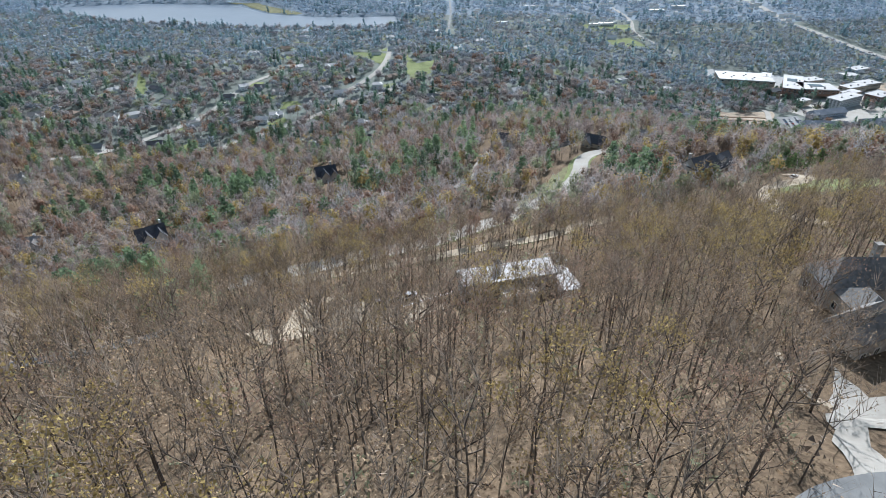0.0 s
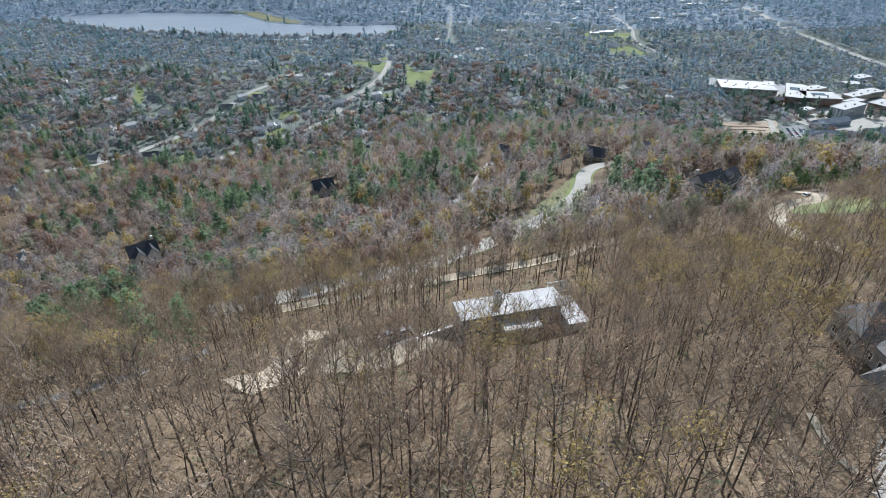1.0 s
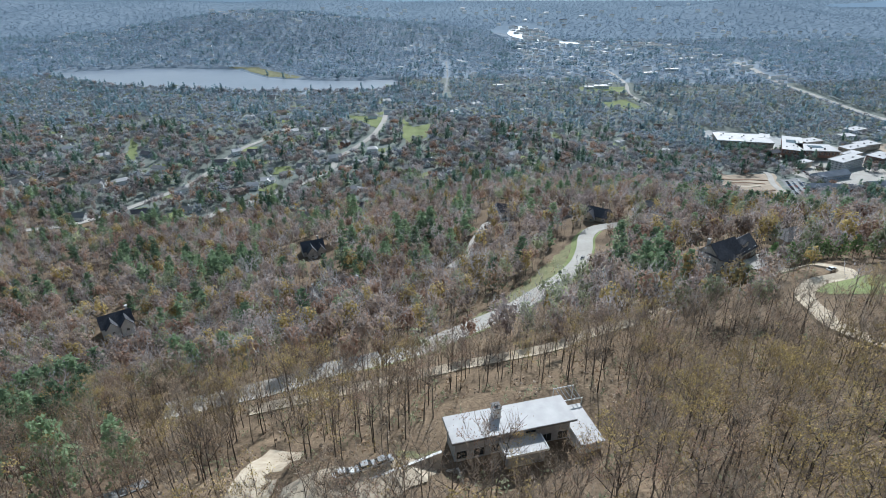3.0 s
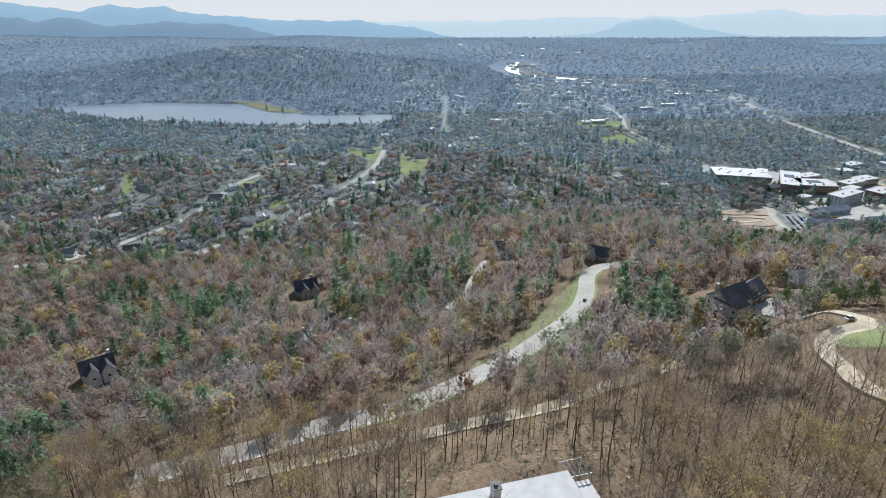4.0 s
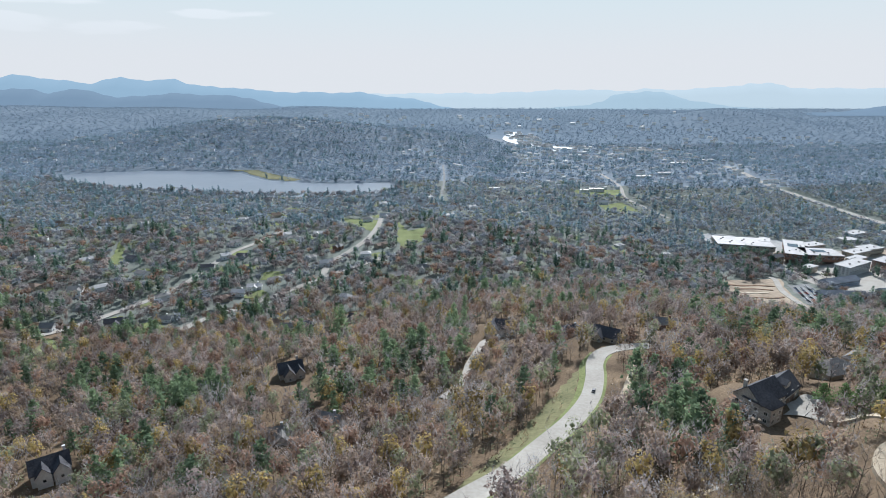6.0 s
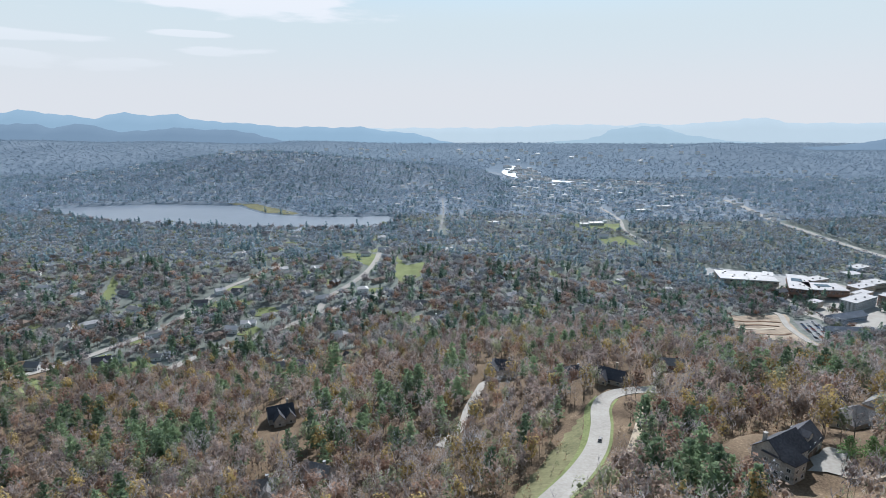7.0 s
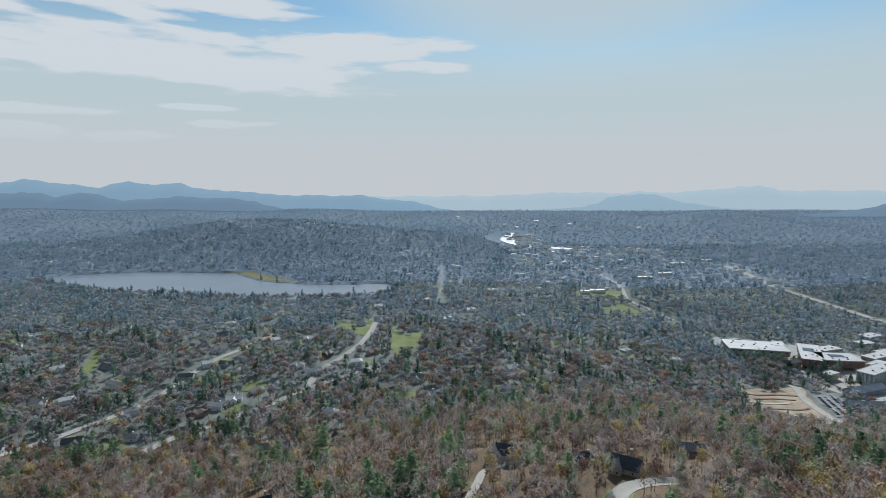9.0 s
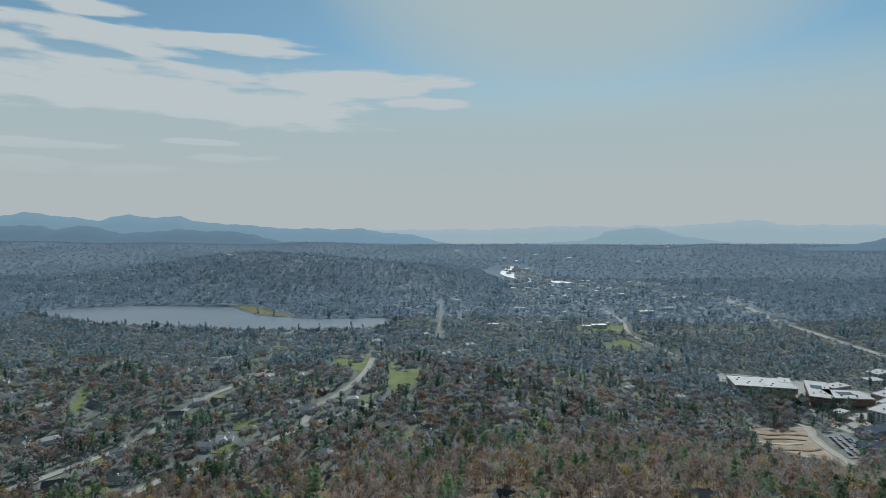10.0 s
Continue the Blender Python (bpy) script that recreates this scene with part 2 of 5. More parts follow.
HAZE_PINE = mat("haze_blue_pine_needles", (0.165, 0.235, 0.265), (0.25, 0.34, 0.37), 0.2, 0.03, 0.9, pieces=0.06, through_light=0.6, gloss=0.0)
DARK_PINE = mat("dark_pine_needles", (0.07, 0.112, 0.085), (0.22, 0.305, 0.225), 0.3, 0.03, 0.9, pieces=0.1, through_light=0.4, gloss=0.0)
MAUVE_TWIG = mat("mauve_brown_twigs", (0.215, 0.197, 0.195), (0.45, 0.415, 0.408), 0.3, 0.02, 0.95, pieces=0.1, through_light=0.55, gloss=0.0)
FRESH_PINE = mat("fresh_green_pine_needles", (0.11, 0.175, 0.07), (0.30, 0.42, 0.19), 0.3, 0.05, 0.9, pieces=0.2, through_light=0.4, gloss=0.1)
LEAF_BRIGHT = mat("bright_yellow_leaves", (0.5, 0.33, 0.02), (0.75, 0.55, 0.05), 0.4, 0.04, 0.8, pieces=0.3, through_light=0.4)
GRASS = mat("lawn_grass", (0.125, 0.145, 0.06), (0.225, 0.25, 0.11), 0.8, 0.05, 0.95, 0.05, (0.28, 0.28, 0.15), gloss=0.1)
CONCRETE = mat("pale_concrete_road", (0.30, 0.277, 0.245), (0.39, 0.367, 0.33), 0.7, 0.06, 0.95, 0.01, gloss=0.1)
ASPHALT = mat("grey_asphalt", (0.13, 0.13, 0.13), (0.22, 0.22, 0.215), 0.7, 0.05, 0.85, 0.01)
DIRT = mat("sandy_dirt", (0.30, 0.245, 0.178), (0.46, 0.39, 0.295), 0.5, 0.05, 0.95, 0.08, (0.54, 0.475, 0.38), gloss=0.1)
REDDIRT = mat("graded_clay", (0.22, 0.17, 0.125), (0.40, 0.33, 0.25), 0.1, 0.02, 0.95, 0.1, (0.46, 0.40, 0.32), gloss=0.1)
# Murky water, its base colour lifted further for sky reflection and haze.
WATER = mat("lake_water", (0.13, 0.155, 0.19), (0.16, 0.185, 0.22), 0.05, 0.01, 0.3, 0.0, gloss=1.0)
WHITE_ROOF = mat("white_membrane", (0.34, 0.325, 0.318), (0.46, 0.44, 0.43), 0.35, 0.06, 0.6)
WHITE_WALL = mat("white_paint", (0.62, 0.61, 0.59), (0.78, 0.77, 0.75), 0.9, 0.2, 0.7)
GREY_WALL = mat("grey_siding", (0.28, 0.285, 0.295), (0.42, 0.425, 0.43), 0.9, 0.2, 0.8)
TAN_WALL = mat("tan_siding", (0.30, 0.25, 0.19), (0.44, 0.38, 0.30), 0.9, 0.2, 0.8)
BRICK_WALL = mat("brown_brick", (0.13, 0.075, 0.055), (0.24, 0.14, 0.10), 2.0, 0.2, 0.9)
STONE_WALL = mat("grey_stone", (0.24, 0.225, 0.205), (0.50, 0.465, 0.42), 1.6, 0.3, 0.9, 0.05)
DARK_ROOF = mat("charcoal_shingles", (0.035, 0.035, 0.042), (0.085, 0.085, 0.095), 1.2, 0.1, 0.85, 0.02)
GREY_ROOF = mat("grey_shingles", (0.13, 0.125, 0.12), (0.25, 0.24, 0.23), 1.2, 0.1, 0.85, 0.02)
BROWN_ROOF = mat("brown_shingles", (0.11, 0.075, 0.055), (0.21, 0.155, 0.12), 1.2, 0.1, 0.85, 0.02)
GLASS = mat("window_glass", (0.02, 0.025, 0.03), (0.04, 0.045, 0.05), 0.5, 0.1, 0.08, gloss=0.6)

# ---- ground, lake, roads ----
def mesh_of(name, verts, faces, *materials):
    me = bpy.data.meshes.new(name)
    me.from_pydata([tuple(v) for v in verts], [], faces)
    for m in materials:
        me.materials.append(m)
    me.update()
    return me


def build_ground():
    nx, ny = len(COL_S), len(ROW_Y)
    xs = COL_S[None] * half_width(ROW_Y)[:, None]
    ys = ROW_Y[:, None] + 0 * COL_S[None]
    verts = np.stack([xs, ys, GRID_Z], -1).reshape(-1, 3)
    r, c = np.meshgrid(np.arange(ny - 1), np.arange(nx - 1), indexing="ij")
    a = (r * nx + c).ravel()
    quads = np.stack([a, a + 1, a + nx + 1, a + nx], 1)
    me = mesh_of("ground", verts.tolist(), quads.tolist(), LITTER, SUBURB, WOOD_FLOOR, FAR_HAZE_WOODS, FARTHEST_HAZE_WOODS)
    # Past 1500 m the floor carries painted haze, past 2600 m also glow.
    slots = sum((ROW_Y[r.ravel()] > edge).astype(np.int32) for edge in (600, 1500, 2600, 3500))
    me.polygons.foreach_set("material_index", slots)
    me.polygons.foreach_set("use_smooth", np.ones(len(quads), bool))
    return tagged(new("ground", me), "wooded hillside ground covered in tan fallen leaves", "ground", kind="structure")


build_ground()
SUNNY = []  # the same, kept free of tall trees alone
CLEAR = []  # lines and polygons where no tree grows: (points, margin, closed)


def resample(line, step):
    pts = [Vector(p) for p in line]
    # a smooth curve through the points
    out = []
    for i in range(len(pts) - 1):
        a, b = pts[max(i - 1, 0)], pts[i]
        c, d = pts[i + 1], pts[min(i + 2, len(pts) - 1)]
        n = max(2, int((c - b).length / step))
        for j in range(n):
            t = j / n
            out.append(0.5 * ((2 * b) + (c - a) * t + (2 * a - 5 * b + 4 * c - d) * t * t + (3 * b - a - 3 * c + d) * t ** 3))
    out.append(pts[-1])
    return out


def road(name, line, width, material, label, lift=0.3, step=4.0, margin=4.0, category="road", level=True):
    """A strip of road laid on the ground, with a real edge."""
    mid = resample(line, step)
    rows = []
    for i, p in enumerate(mid):
        ahead = (mid[min(i + 1, len(mid) - 1)] - mid[max(i - 1, 0)]).normalized()
        side = Vector((-ahead.y, ahead.x))
        row = []
        for s in (-0.5, -0.17, 0.17, 0.5):
            q = p + side * (s * width)
            row.append((q.x, q.y, float(ground_z(q.x, q.y))))
        if level:
            top = sum(v[2] for v in row) / 4 * 0.6 + max(v[2] for v in row) * 0.4
            row = [(v[0], v[1], max(v[2], top)) for v in row]
        rows.append([(row[0][0], row[0][1], row[0][2] - 1.5)] + [(v[0], v[1], v[2] + lift) for v in row] + [(row[3][0], row[3][1], row[3][2] - 1.5)])
    verts = [v for row in rows for v in row]
    faces = [(i * 6 + j, i * 6 + j + 1, i * 6 + j + 7, i * 6 + j + 6) for i in range(len(rows) - 1) for j in range(5)]
    me = mesh_of(name, verts, faces, material)
    CLEAR.append(([tuple(p) for p in mid], width / 2 + margin, False))
    return tagged(new(name, me), label, category, kind="structure")


def patch(name, poly, material, label, category, lift=0.22, step=4.0, margin=2.0, kind="structure"):
    """A patch of other ground, draped over the hillside."""
    poly = tuple(tuple(p) for p in poly)
    px, py = [p[0] for p in poly], [p[1] for p in poly]
    gx, gy = np.arange(min(px), max(px) + step, step), np.arange(min(py), max(py) + step, step)
    bm = bmesh.new()
    ring = []
    outline = []
    for (ax, ay), (bx, by) in zip(poly, poly[1:] + poly[:1]):
        n = max(1, int(math.hypot(bx - ax, by - ay) / step))
        outline += [(ax + (bx - ax) * i / n, ay + (by - ay) * i / n) for i in range(n)]
    wob = random.Random(len(poly) + int(abs(px[0])))
    outline = [(x + wob.uniform(-0.25, 0.25) * step, y + wob.uniform(-0.25, 0.25) * step) for x, y in outline]
    face = bm.faces.new([bm.verts.new((x, y, 0)) for x, y in outline])
    for axis, cuts in (((1, 0, 0), gx), ((0, 1, 0), gy)):
        for c in cuts:
            geom = bm.verts[:] + bm.edges[:] + bm.faces[:]
            bmesh.ops.bisect_plane(bm, geom=geom, plane_co=(c, c, 0), plane_no=axis)
    bmesh.ops.triangulate(bm, faces=bm.faces[:])
    for v in bm.verts:
        v.co.z = float(ground_z(v.co.x, v.co.y)) + lift
    me = bpy.data.meshes.new(name)
    bm.normal_update()
    if sum(f.normal.z for f in bm.faces) < 0:
        bmesh.ops.reverse_faces(bm, faces=bm.faces[:])
    bm.to_mesh(me)
    bm.free()
    me.materials.append(material)
    CLEAR.append((list(poly), margin, True))
    return tagged(new(name, me), label, category, kind=kind)


lake_bed = bmesh.new()
lake_face = lake_bed.faces.new([lake_bed.verts.new((x, y, 0.0)) for x, y in [tuple(p) for p in resample(LAKE + LAKE[:1], 25)][:-1]])
bmesh.ops.triangulate(lake_bed, faces=lake_bed.faces[:])
lake_bed.normal_update()
lake_mesh = bpy.data.meshes.new("lake_water")
lake_bed.to_mesh(lake_mesh)
lake_mesh.materials.append(WATER)
tagged(new("water", lake_mesh), "calm grey-blue lake between wooded shores", "lake", kind="structure")
CLEAR.append((list(LAKE), 4, True))

MAIN_ROAD = ((-90, 168), (-59, 179), (-45.7, 188.9), (-34, 193), (-22, 197.5), (-10, 204.5), (-1.5, 213.3), (10.2, 225.6), (24.4, 240.3), (39.1, 261.5), (56.6, 286.0), (70.9, 311.4), (80.8, 338.9), (87.9, 364.7), (97, 380.5), (112, 388.5), (126, 385))
road("road", MAIN_ROAD, 9.6, CONCRETE, "pale concrete road curving down through the woods", margin=6)
wide_line, _, _ = CLEAR.pop()
CLEAR.append(([p for p in wide_line if p[0] > -26], 8.6, False))
CLEAR.append(([p for p in wide_line if p[0] <= -22], 5.2, False))
SUNNY.append(([(x + 3, y - 8) for x, y in MAIN_ROAD if 200 < y < 370], 9.0, False))


def beside(line, off):
    """A line that runs along another, off metres to its left."""
    out = []
    for i, (x, y) in enumerate(line):
        (ax, ay), (bx, by) = line[max(i - 1, 0)], line[min(i + 1, len(line) - 1)]
        d = math.hypot(bx - ax, by - ay)
        out.append((x - (by - ay) / d * off, y + (bx - ax) / d * off))
    return out


for off, wide in ((6.5, 3.4), (-5.5, 1.5)):
    road("grass_verge", beside(MAIN_ROAD, off)[3:15], wide, GRASS, "mown green strip along the concrete road", lift=0.24, margin=1, category="verge", level=False)
road("road", ((77.5, 208.1), (63.6, 199.9), (54.2, 197.6), (44.4, 193.5), (34.5, 187.1), (24.2, 184.4), (14.3, 182.8), (4.4, 180.7), (-5.2, 177.9), (-30, 170), (-60, 160)), 5.0, DIRT, "sandy dirt track cut into the wooded slope", margin=0.3)
road("driveway", ((112.3, 363.7), (98.4, 334.7), (85.5, 307.3), (75.1, 287.9)), 3.6, DIRT, "narrow sandy driveway beside the road", margin=1.2, category="driveway")
road("road", ((-38.5, 129), (-39.6, 121), (-39.9, 113), (-40, 104), (-41, 96), (-45, 89)), 8.8, DIRT, "wide sandy dirt road on the slope", margin=1.0)
patch("dirt_yard", ((-34, 112), (-26, 117), (-14.2, 119.5), (-4.4, 122), (-4, 117), (-13, 109), (-22, 104.5), (-34, 102)), DIRT, "levelled sandy yard beside the white house", "yard", margin=0.5)
patch("lawn", ((-12, 120), (-4.5, 123), (-3.5, 128), (-14, 125)), VERGE, "strip of pale grass beside the white house", "lawn", step=2.0, margin=0.5)
road("road", ((-66, 120), (-73, 111.2), (-76, 104), (-84, 92), (-100, 84)), 3.0, ASPHALT, "thin grey path through the trees", margin=0.3)
road("driveway", ((140, 262), (147, 253), (150.5, 246), (151.8, 239.9), (151, 225.7), (144, 216), (134.4, 214.1), (126.6, 208.7), (120, 200.7), (116.2, 191.9), (114, 183.6), (110, 170), (112, 150)), 6.0, DIRT, "sandy driveway looping round a lawn", margin=5, category="driveway")
patch("lawn", ((131, 212), (139.4, 217.5), (152, 215), (165, 205), (160, 190), (140, 192), (127.2, 199.0), (126.2, 206)), GRASS, "oval mown green lawn inside the driveway", "lawn", margin=6)
road("driveway", ((75, 462), (64.1, 458), (43.8, 453.8), (31.2, 442.5), (24, 418.7), (16.8, 393.1), (11.7, 367.1), (0, 345)), 5.0, CONCRETE, "pale driveway leading to the dark-roofed house", margin=2.5, category="driveway")
patch("grass_verge", ((3, 224), (18, 241), (33, 264), (50, 290), (63, 313), (71, 338), (78, 360), (68, 345), (52, 318), (38, 292), (22, 264), (8, 240)), VERGE, "grassy verge along the concrete road", "verge", margin=3)
SUNNY.append(CLEAR.pop())
patch("driveway", ((56.5, 67), (58, 60), (63, 61), (66, 56), (52, 47), (44.8, 43.6), (42.4, 43.7), (40.5, 40.5), (39.5, 35.8), (35, 34), (36.5, 39.7), (39.8, 45.8), (47, 53), (53, 61)), CONCRETE, "pale concrete driveway of the hilltop house", "driveway", step=2.0, margin=1.5)
road("road", ((16, 19), (23, 26), (28, 29.8), (32, 31.6), (38.4, 32.6), (46, 31.5), (60, 26)), 4.5, ASPHALT, "grey street end beside the hilltop driveway", lift=0.35, step=2, margin=1.5)
road("path", ((49.2, 70), (48.6, 64.2), (49.3, 60.6), (50.7, 57.4)), 1.2, DIRT, "narrow sandy footpath beside the driveway", step=1.5, margin=1, category="path")
STREETS = (
    (((-69, 802.6), (-89.3, 785.2), (-121.5, 758.8), (-152.1, 736.8), (-173.2, 712.4), (-193.8, 692.3), (-218, 669.2), (-240.7, 648), (-260.7, 625.7), (-275, 590)), 10, CONCRETE),
    (((-430, 540), (-401, 569), (-387.8, 593.7), (-373.5, 621.6), (-358.3, 654.2), (-339.5, 687.5), (-325.4, 724.8), (-315, 800), (-305.9, 852.1), (-287.3, 891.3), (-276.4, 937), (-261.5, 978.2)), 9, CONCRETE),
    (((-113.2, 1073.6), (-108.3, 974.5), (-114.7, 888.8), (-133.5, 828.1), (-152.8, 790), (-153, 737)), 9, CONCRETE),
    (((-4.2, 1814), (-0.2, 1557), (-4.9, 1344), (0, 1200)), 4.5, ASPHALT),
    (((453.8, 1700), (453.2, 1515), (426, 1370), (449.5, 1280), (470, 1220)), 9, CONCRETE),
    (((443, 1373), (529, 1391), (636, 1440), (720, 1440)), 7, CONCRETE),
    (((890, 1850), (874, 1725), (851, 1536), (869, 1421), (890, 1295), (906, 1206), (925, 1120)), 18, CONCRETE),
)
for street, wide, stuff in STREETS:
    road("road", street, wide, stuff, "suburban street between trees and houses" if wide < 15 else "divided highway through the valley woods", lift=0.6, step=12, margin=(6.5 if street[0][1] < 1250 or wide < 5 else 10) if wide < 15 else 13)
road("water", ((380, 3080), (357, 3005), (310, 2760), (292, 2620), (305, 2527), (345, 2475), (420, 2419), (517, 2357)), 62, RIVER, "bright bend of a river far across the valley", lift=2.5, step=25, margin=75, category="river")
for lawn in (
    ((-182, 1048), (-110, 1010), (-112, 930), (-158, 960)),
    ((-77, 1003), (-58, 920), (-25, 943), (-34, 860), (-58, 812), (-68, 865)),
    ((313, 1429), (439, 1456), (420, 1368), (322, 1363)), ((331, 1273), (401, 1324), (434, 1236), (385, 1232)),
    ((-97, 526), (-85, 538), (-76, 493), (-92, 496)), ((-456, 796), (-498, 901), (-441, 809), (-432, 774)),
    ((-372, 527), (-383, 572), (-354, 550), (-353, 514)), ((330, 752), (324, 686), (262, 560), (302, 674)),
):
    patch("lawn", lawn, GRASS, "open grass field among houses and trees", "lawn", lift=0.5, step=12)
patch("lake_park", ((-640, 1722), (-590, 1705), (-540, 1648), (-474, 1580), (-396, 1548), (-390, 1573), (-475, 1653), (-550, 1718)), VERGE, "grassy park on the far lake shore", "park", lift=0.6, step=14)
patch("building_site", ((418, 856), (505, 871), (468, 784), (443, 695), (405, 673), (363, 724)), REDDIRT, "bare graded clay of a building site", "building site", lift=0.6, step=12, margin=6)
DARK_CLAY = mat("turned_dark_clay", (0.12, 0.075, 0.05), (0.24, 0.16, 0.11), 0.3, 0.04, 0.95, 0.1, gloss=0.1)
PALE_CLAY = mat("dry_pale_clay", (0.36, 0.30, 0.225), (0.52, 0.455, 0.36), 0.2, 0.04, 0.95, 0.1, gloss=0.1)
for bank, wide, clay in ((((398, 829), (420, 822), (446, 826), (470, 821)), 4.5, DARK_CLAY), (((386, 786), (412, 780), (440, 787)), 6, PALE_CLAY), (((383, 748), (405, 756), (428, 754), (447, 762)), 4, DARK_CLAY),
                         (((379, 712), (392, 700), (408, 686), (420, 690)), 6, DARK_CLAY), (((372, 725), (398, 728), (430, 718)), 7, PALE_CLAY), (((402, 800), (430, 806), (455, 800)), 3.5, DARK_CLAY)):
    road("earth_bank", bank, wide, clay, "low bank of turned clay on the building site", lift=1.3, step=5, margin=0, category="earth bank", level=False)
road("road", ((494, 880), (494.3, 863.2), (467.1, 800.3), (449.7, 740.6), (429.6, 668.9)), 8, CONCRETE, "pale access road beside the building site", lift=1.0, step=8, margin=4)
patch("car_park", ((493, 827), (529, 839), (486, 734), (457, 728)), ASPHALT, "asphalt car park below the apartment blocks", "car park", lift=0.7, step=12, margin=4)
patch("car_park", ((504, 1094), (599, 1121), (680, 1090), (740, 960), (680, 845), (608, 782), (538, 778), (531, 869), (551, 1025), (502, 1052)), CONCRETE, "pale concrete shopping centre car park", "car park", lift=0.6, step=14, margin=1)
patch("dry_field", ((733, 1033), (805, 1046), (716, 925), (700, 957)), REDDIRT, "dry tan field beside the shops", "field", lift=0.5, step=14)

# ---- buildings ----
def part(name, bm, material, parent, label=""):
    """Links a bmesh as one mesh under a thing or a part."""
    bmesh.ops.recalc_face_normals(bm, faces=bm.faces[:])
    me = bpy.data.meshes.new(name)
    bm.to_mesh(me)
    bm.free()
    me.materials.append(material)
    ob = new(name, me)
    ob.parent = parent
    if label:
        ob["label"] = label
    return ob


def thing(name, x, y, z, turn, label, category, group=""):
    ob = new(name)
    ob.empty_display_size = 0.5
    ob.matrix_basis = pose(x, y, z, 0, 0, turn)
    return tagged(ob, label, category, group)


def add_box(bm, x0, x1, y0, y1, z0, z1, m=None):
    vs = [bm.verts.new((x, y, z)) for z in (z0, z1) for x, y in ((x0, y0), (x1, y0), (x1, y1), (x0, y1))]
    for f in ((3, 2, 1, 0), (4, 5, 6, 7), (0, 1, 5, 4), (1, 2, 6, 5), (2, 3, 7, 6), (3, 0, 4, 7)):
        bm.faces.new([vs[i] for i in f])
    if m is not None:
        bmesh.ops.transform(bm, matrix=m, verts=vs)
    return vs


def boxes(*some):
    bm = bmesh.new()
    for b in some:
        add_box(bm, *b)
    return bm


def add_solid(bm, verts, faces, m):
    vs = [bm.verts.new(m @ Vector(v)) for v in verts]
    for f in faces:
        bm.faces.new([vs[i] for i in f])


def gable_roof(bm, w, d, z, rise, m, over=0.5, thick=0.25):
    """A pitched roof of two thick slabs, ridge along x."""
    a, b, drop = w / 2 + over, d / 2 + over, rise * over / (d / 2)
    for s in (-1, 1):
        add_solid(bm, [(-a, s * b, z - drop), (a, s * b, z - drop), (a, 0, z + rise), (-a, 0, z + rise),
                       (-a, s * b, z - drop + thick), (a, s * b, z - drop + thick), (a, 0, z + rise + thick), (-a, 0, z + rise + thick)],
                  [(0, 1, 2, 3), (4, 5, 6, 7), (0, 1, 5, 4), (1, 2, 6, 5), (2, 3, 7, 6), (3, 0, 4, 7)], m)


def hip_roof(bm, w, d, z, rise, m, over=0.5, thick=0.25):
    a, b = w / 2 + over, d / 2 + over
    r = max(a - b, 0.05)
    add_solid(bm, [(-a, -b, z), (a, -b, z), (a, b, z), (-a, b, z), (-a, -b, z + thick), (a, -b, z + thick), (a, b, z + thick), (-a, b, z + thick), (-r, 0, z + rise), (r, 0, z + rise)],
              [(3, 2, 1, 0), (0, 1, 5, 4), (1, 2, 6, 5), (2, 3, 7, 6), (3, 0, 4, 7), (4, 5, 9, 8), (5, 6, 9), (6, 7, 8, 9), (7, 4, 8)], m)


def flat_roof(bm, w, d, z, rise, m, over=0.4, thick=0.35):
    add_box(bm, -w / 2 - over, w / 2 + over, -d / 2 - over, d / 2 + over, z, z + thick, m)


ROOFS = {"gable": gable_roof, "hip": hip_roof, "flat": flat_roof}


def wing_wall(w, d, h, sunk, kind, rise, m):
    bm = bmesh.new()
    add_box(bm, -w / 2, w / 2, -d / 2, d / 2, -sunk, h, m)
    if kind == "gable":
        for s in (-1, 1):
            x0, x1 = (w / 2 - 0.3) * s, w / 2 * s
            add_solid(bm, [(x0, -d / 2, h), (x0, d / 2, h), (x0, 0, h + rise), (x1, -d / 2, h), (x1, d / 2, h), (x1, 0, h + rise)],
                      [(0, 1, 2), (3, 4, 5), (0, 1, 4, 3), (1, 2, 5, 4), (2, 0, 3, 5)], m)
    return bm


def window(parent, m, x, y, z, wide, high, face, trim=None):
    """A framed window on a wall. face: 0 front (-y), 1 right (+x), 2 back, 3 left."""
    turn = m @ Matrix.Translation((x, y, z)) @ pose(0, 0, 0, 0, 0, face * 90)
    bm = bmesh.new()
    t = 0.09
    for b in ((-wide / 2 - t, wide / 2 + t, -0.08, 0.03, high, high + t), (-wide / 2 - t, wide / 2 + t, -0.10, 0.03, -t, 0), (-wide / 2 - t, -wide / 2, -0.08, 0.03, 0, high), (wide / 2, wide / 2 + t, -0.08, 0.03, 0, high), (-0.03, 0.03, -0.06, 0.03, 0, high)):
        add_box(bm, *b, turn)
    frame_part = part("window", bm, trim or WHITE_WALL, parent)
    bm = bmesh.new()
    add_box(bm, -wide / 2, wide / 2, -0.03, 0.02, 0, high, turn)
    part("pane", bm, GLASS, frame_part)


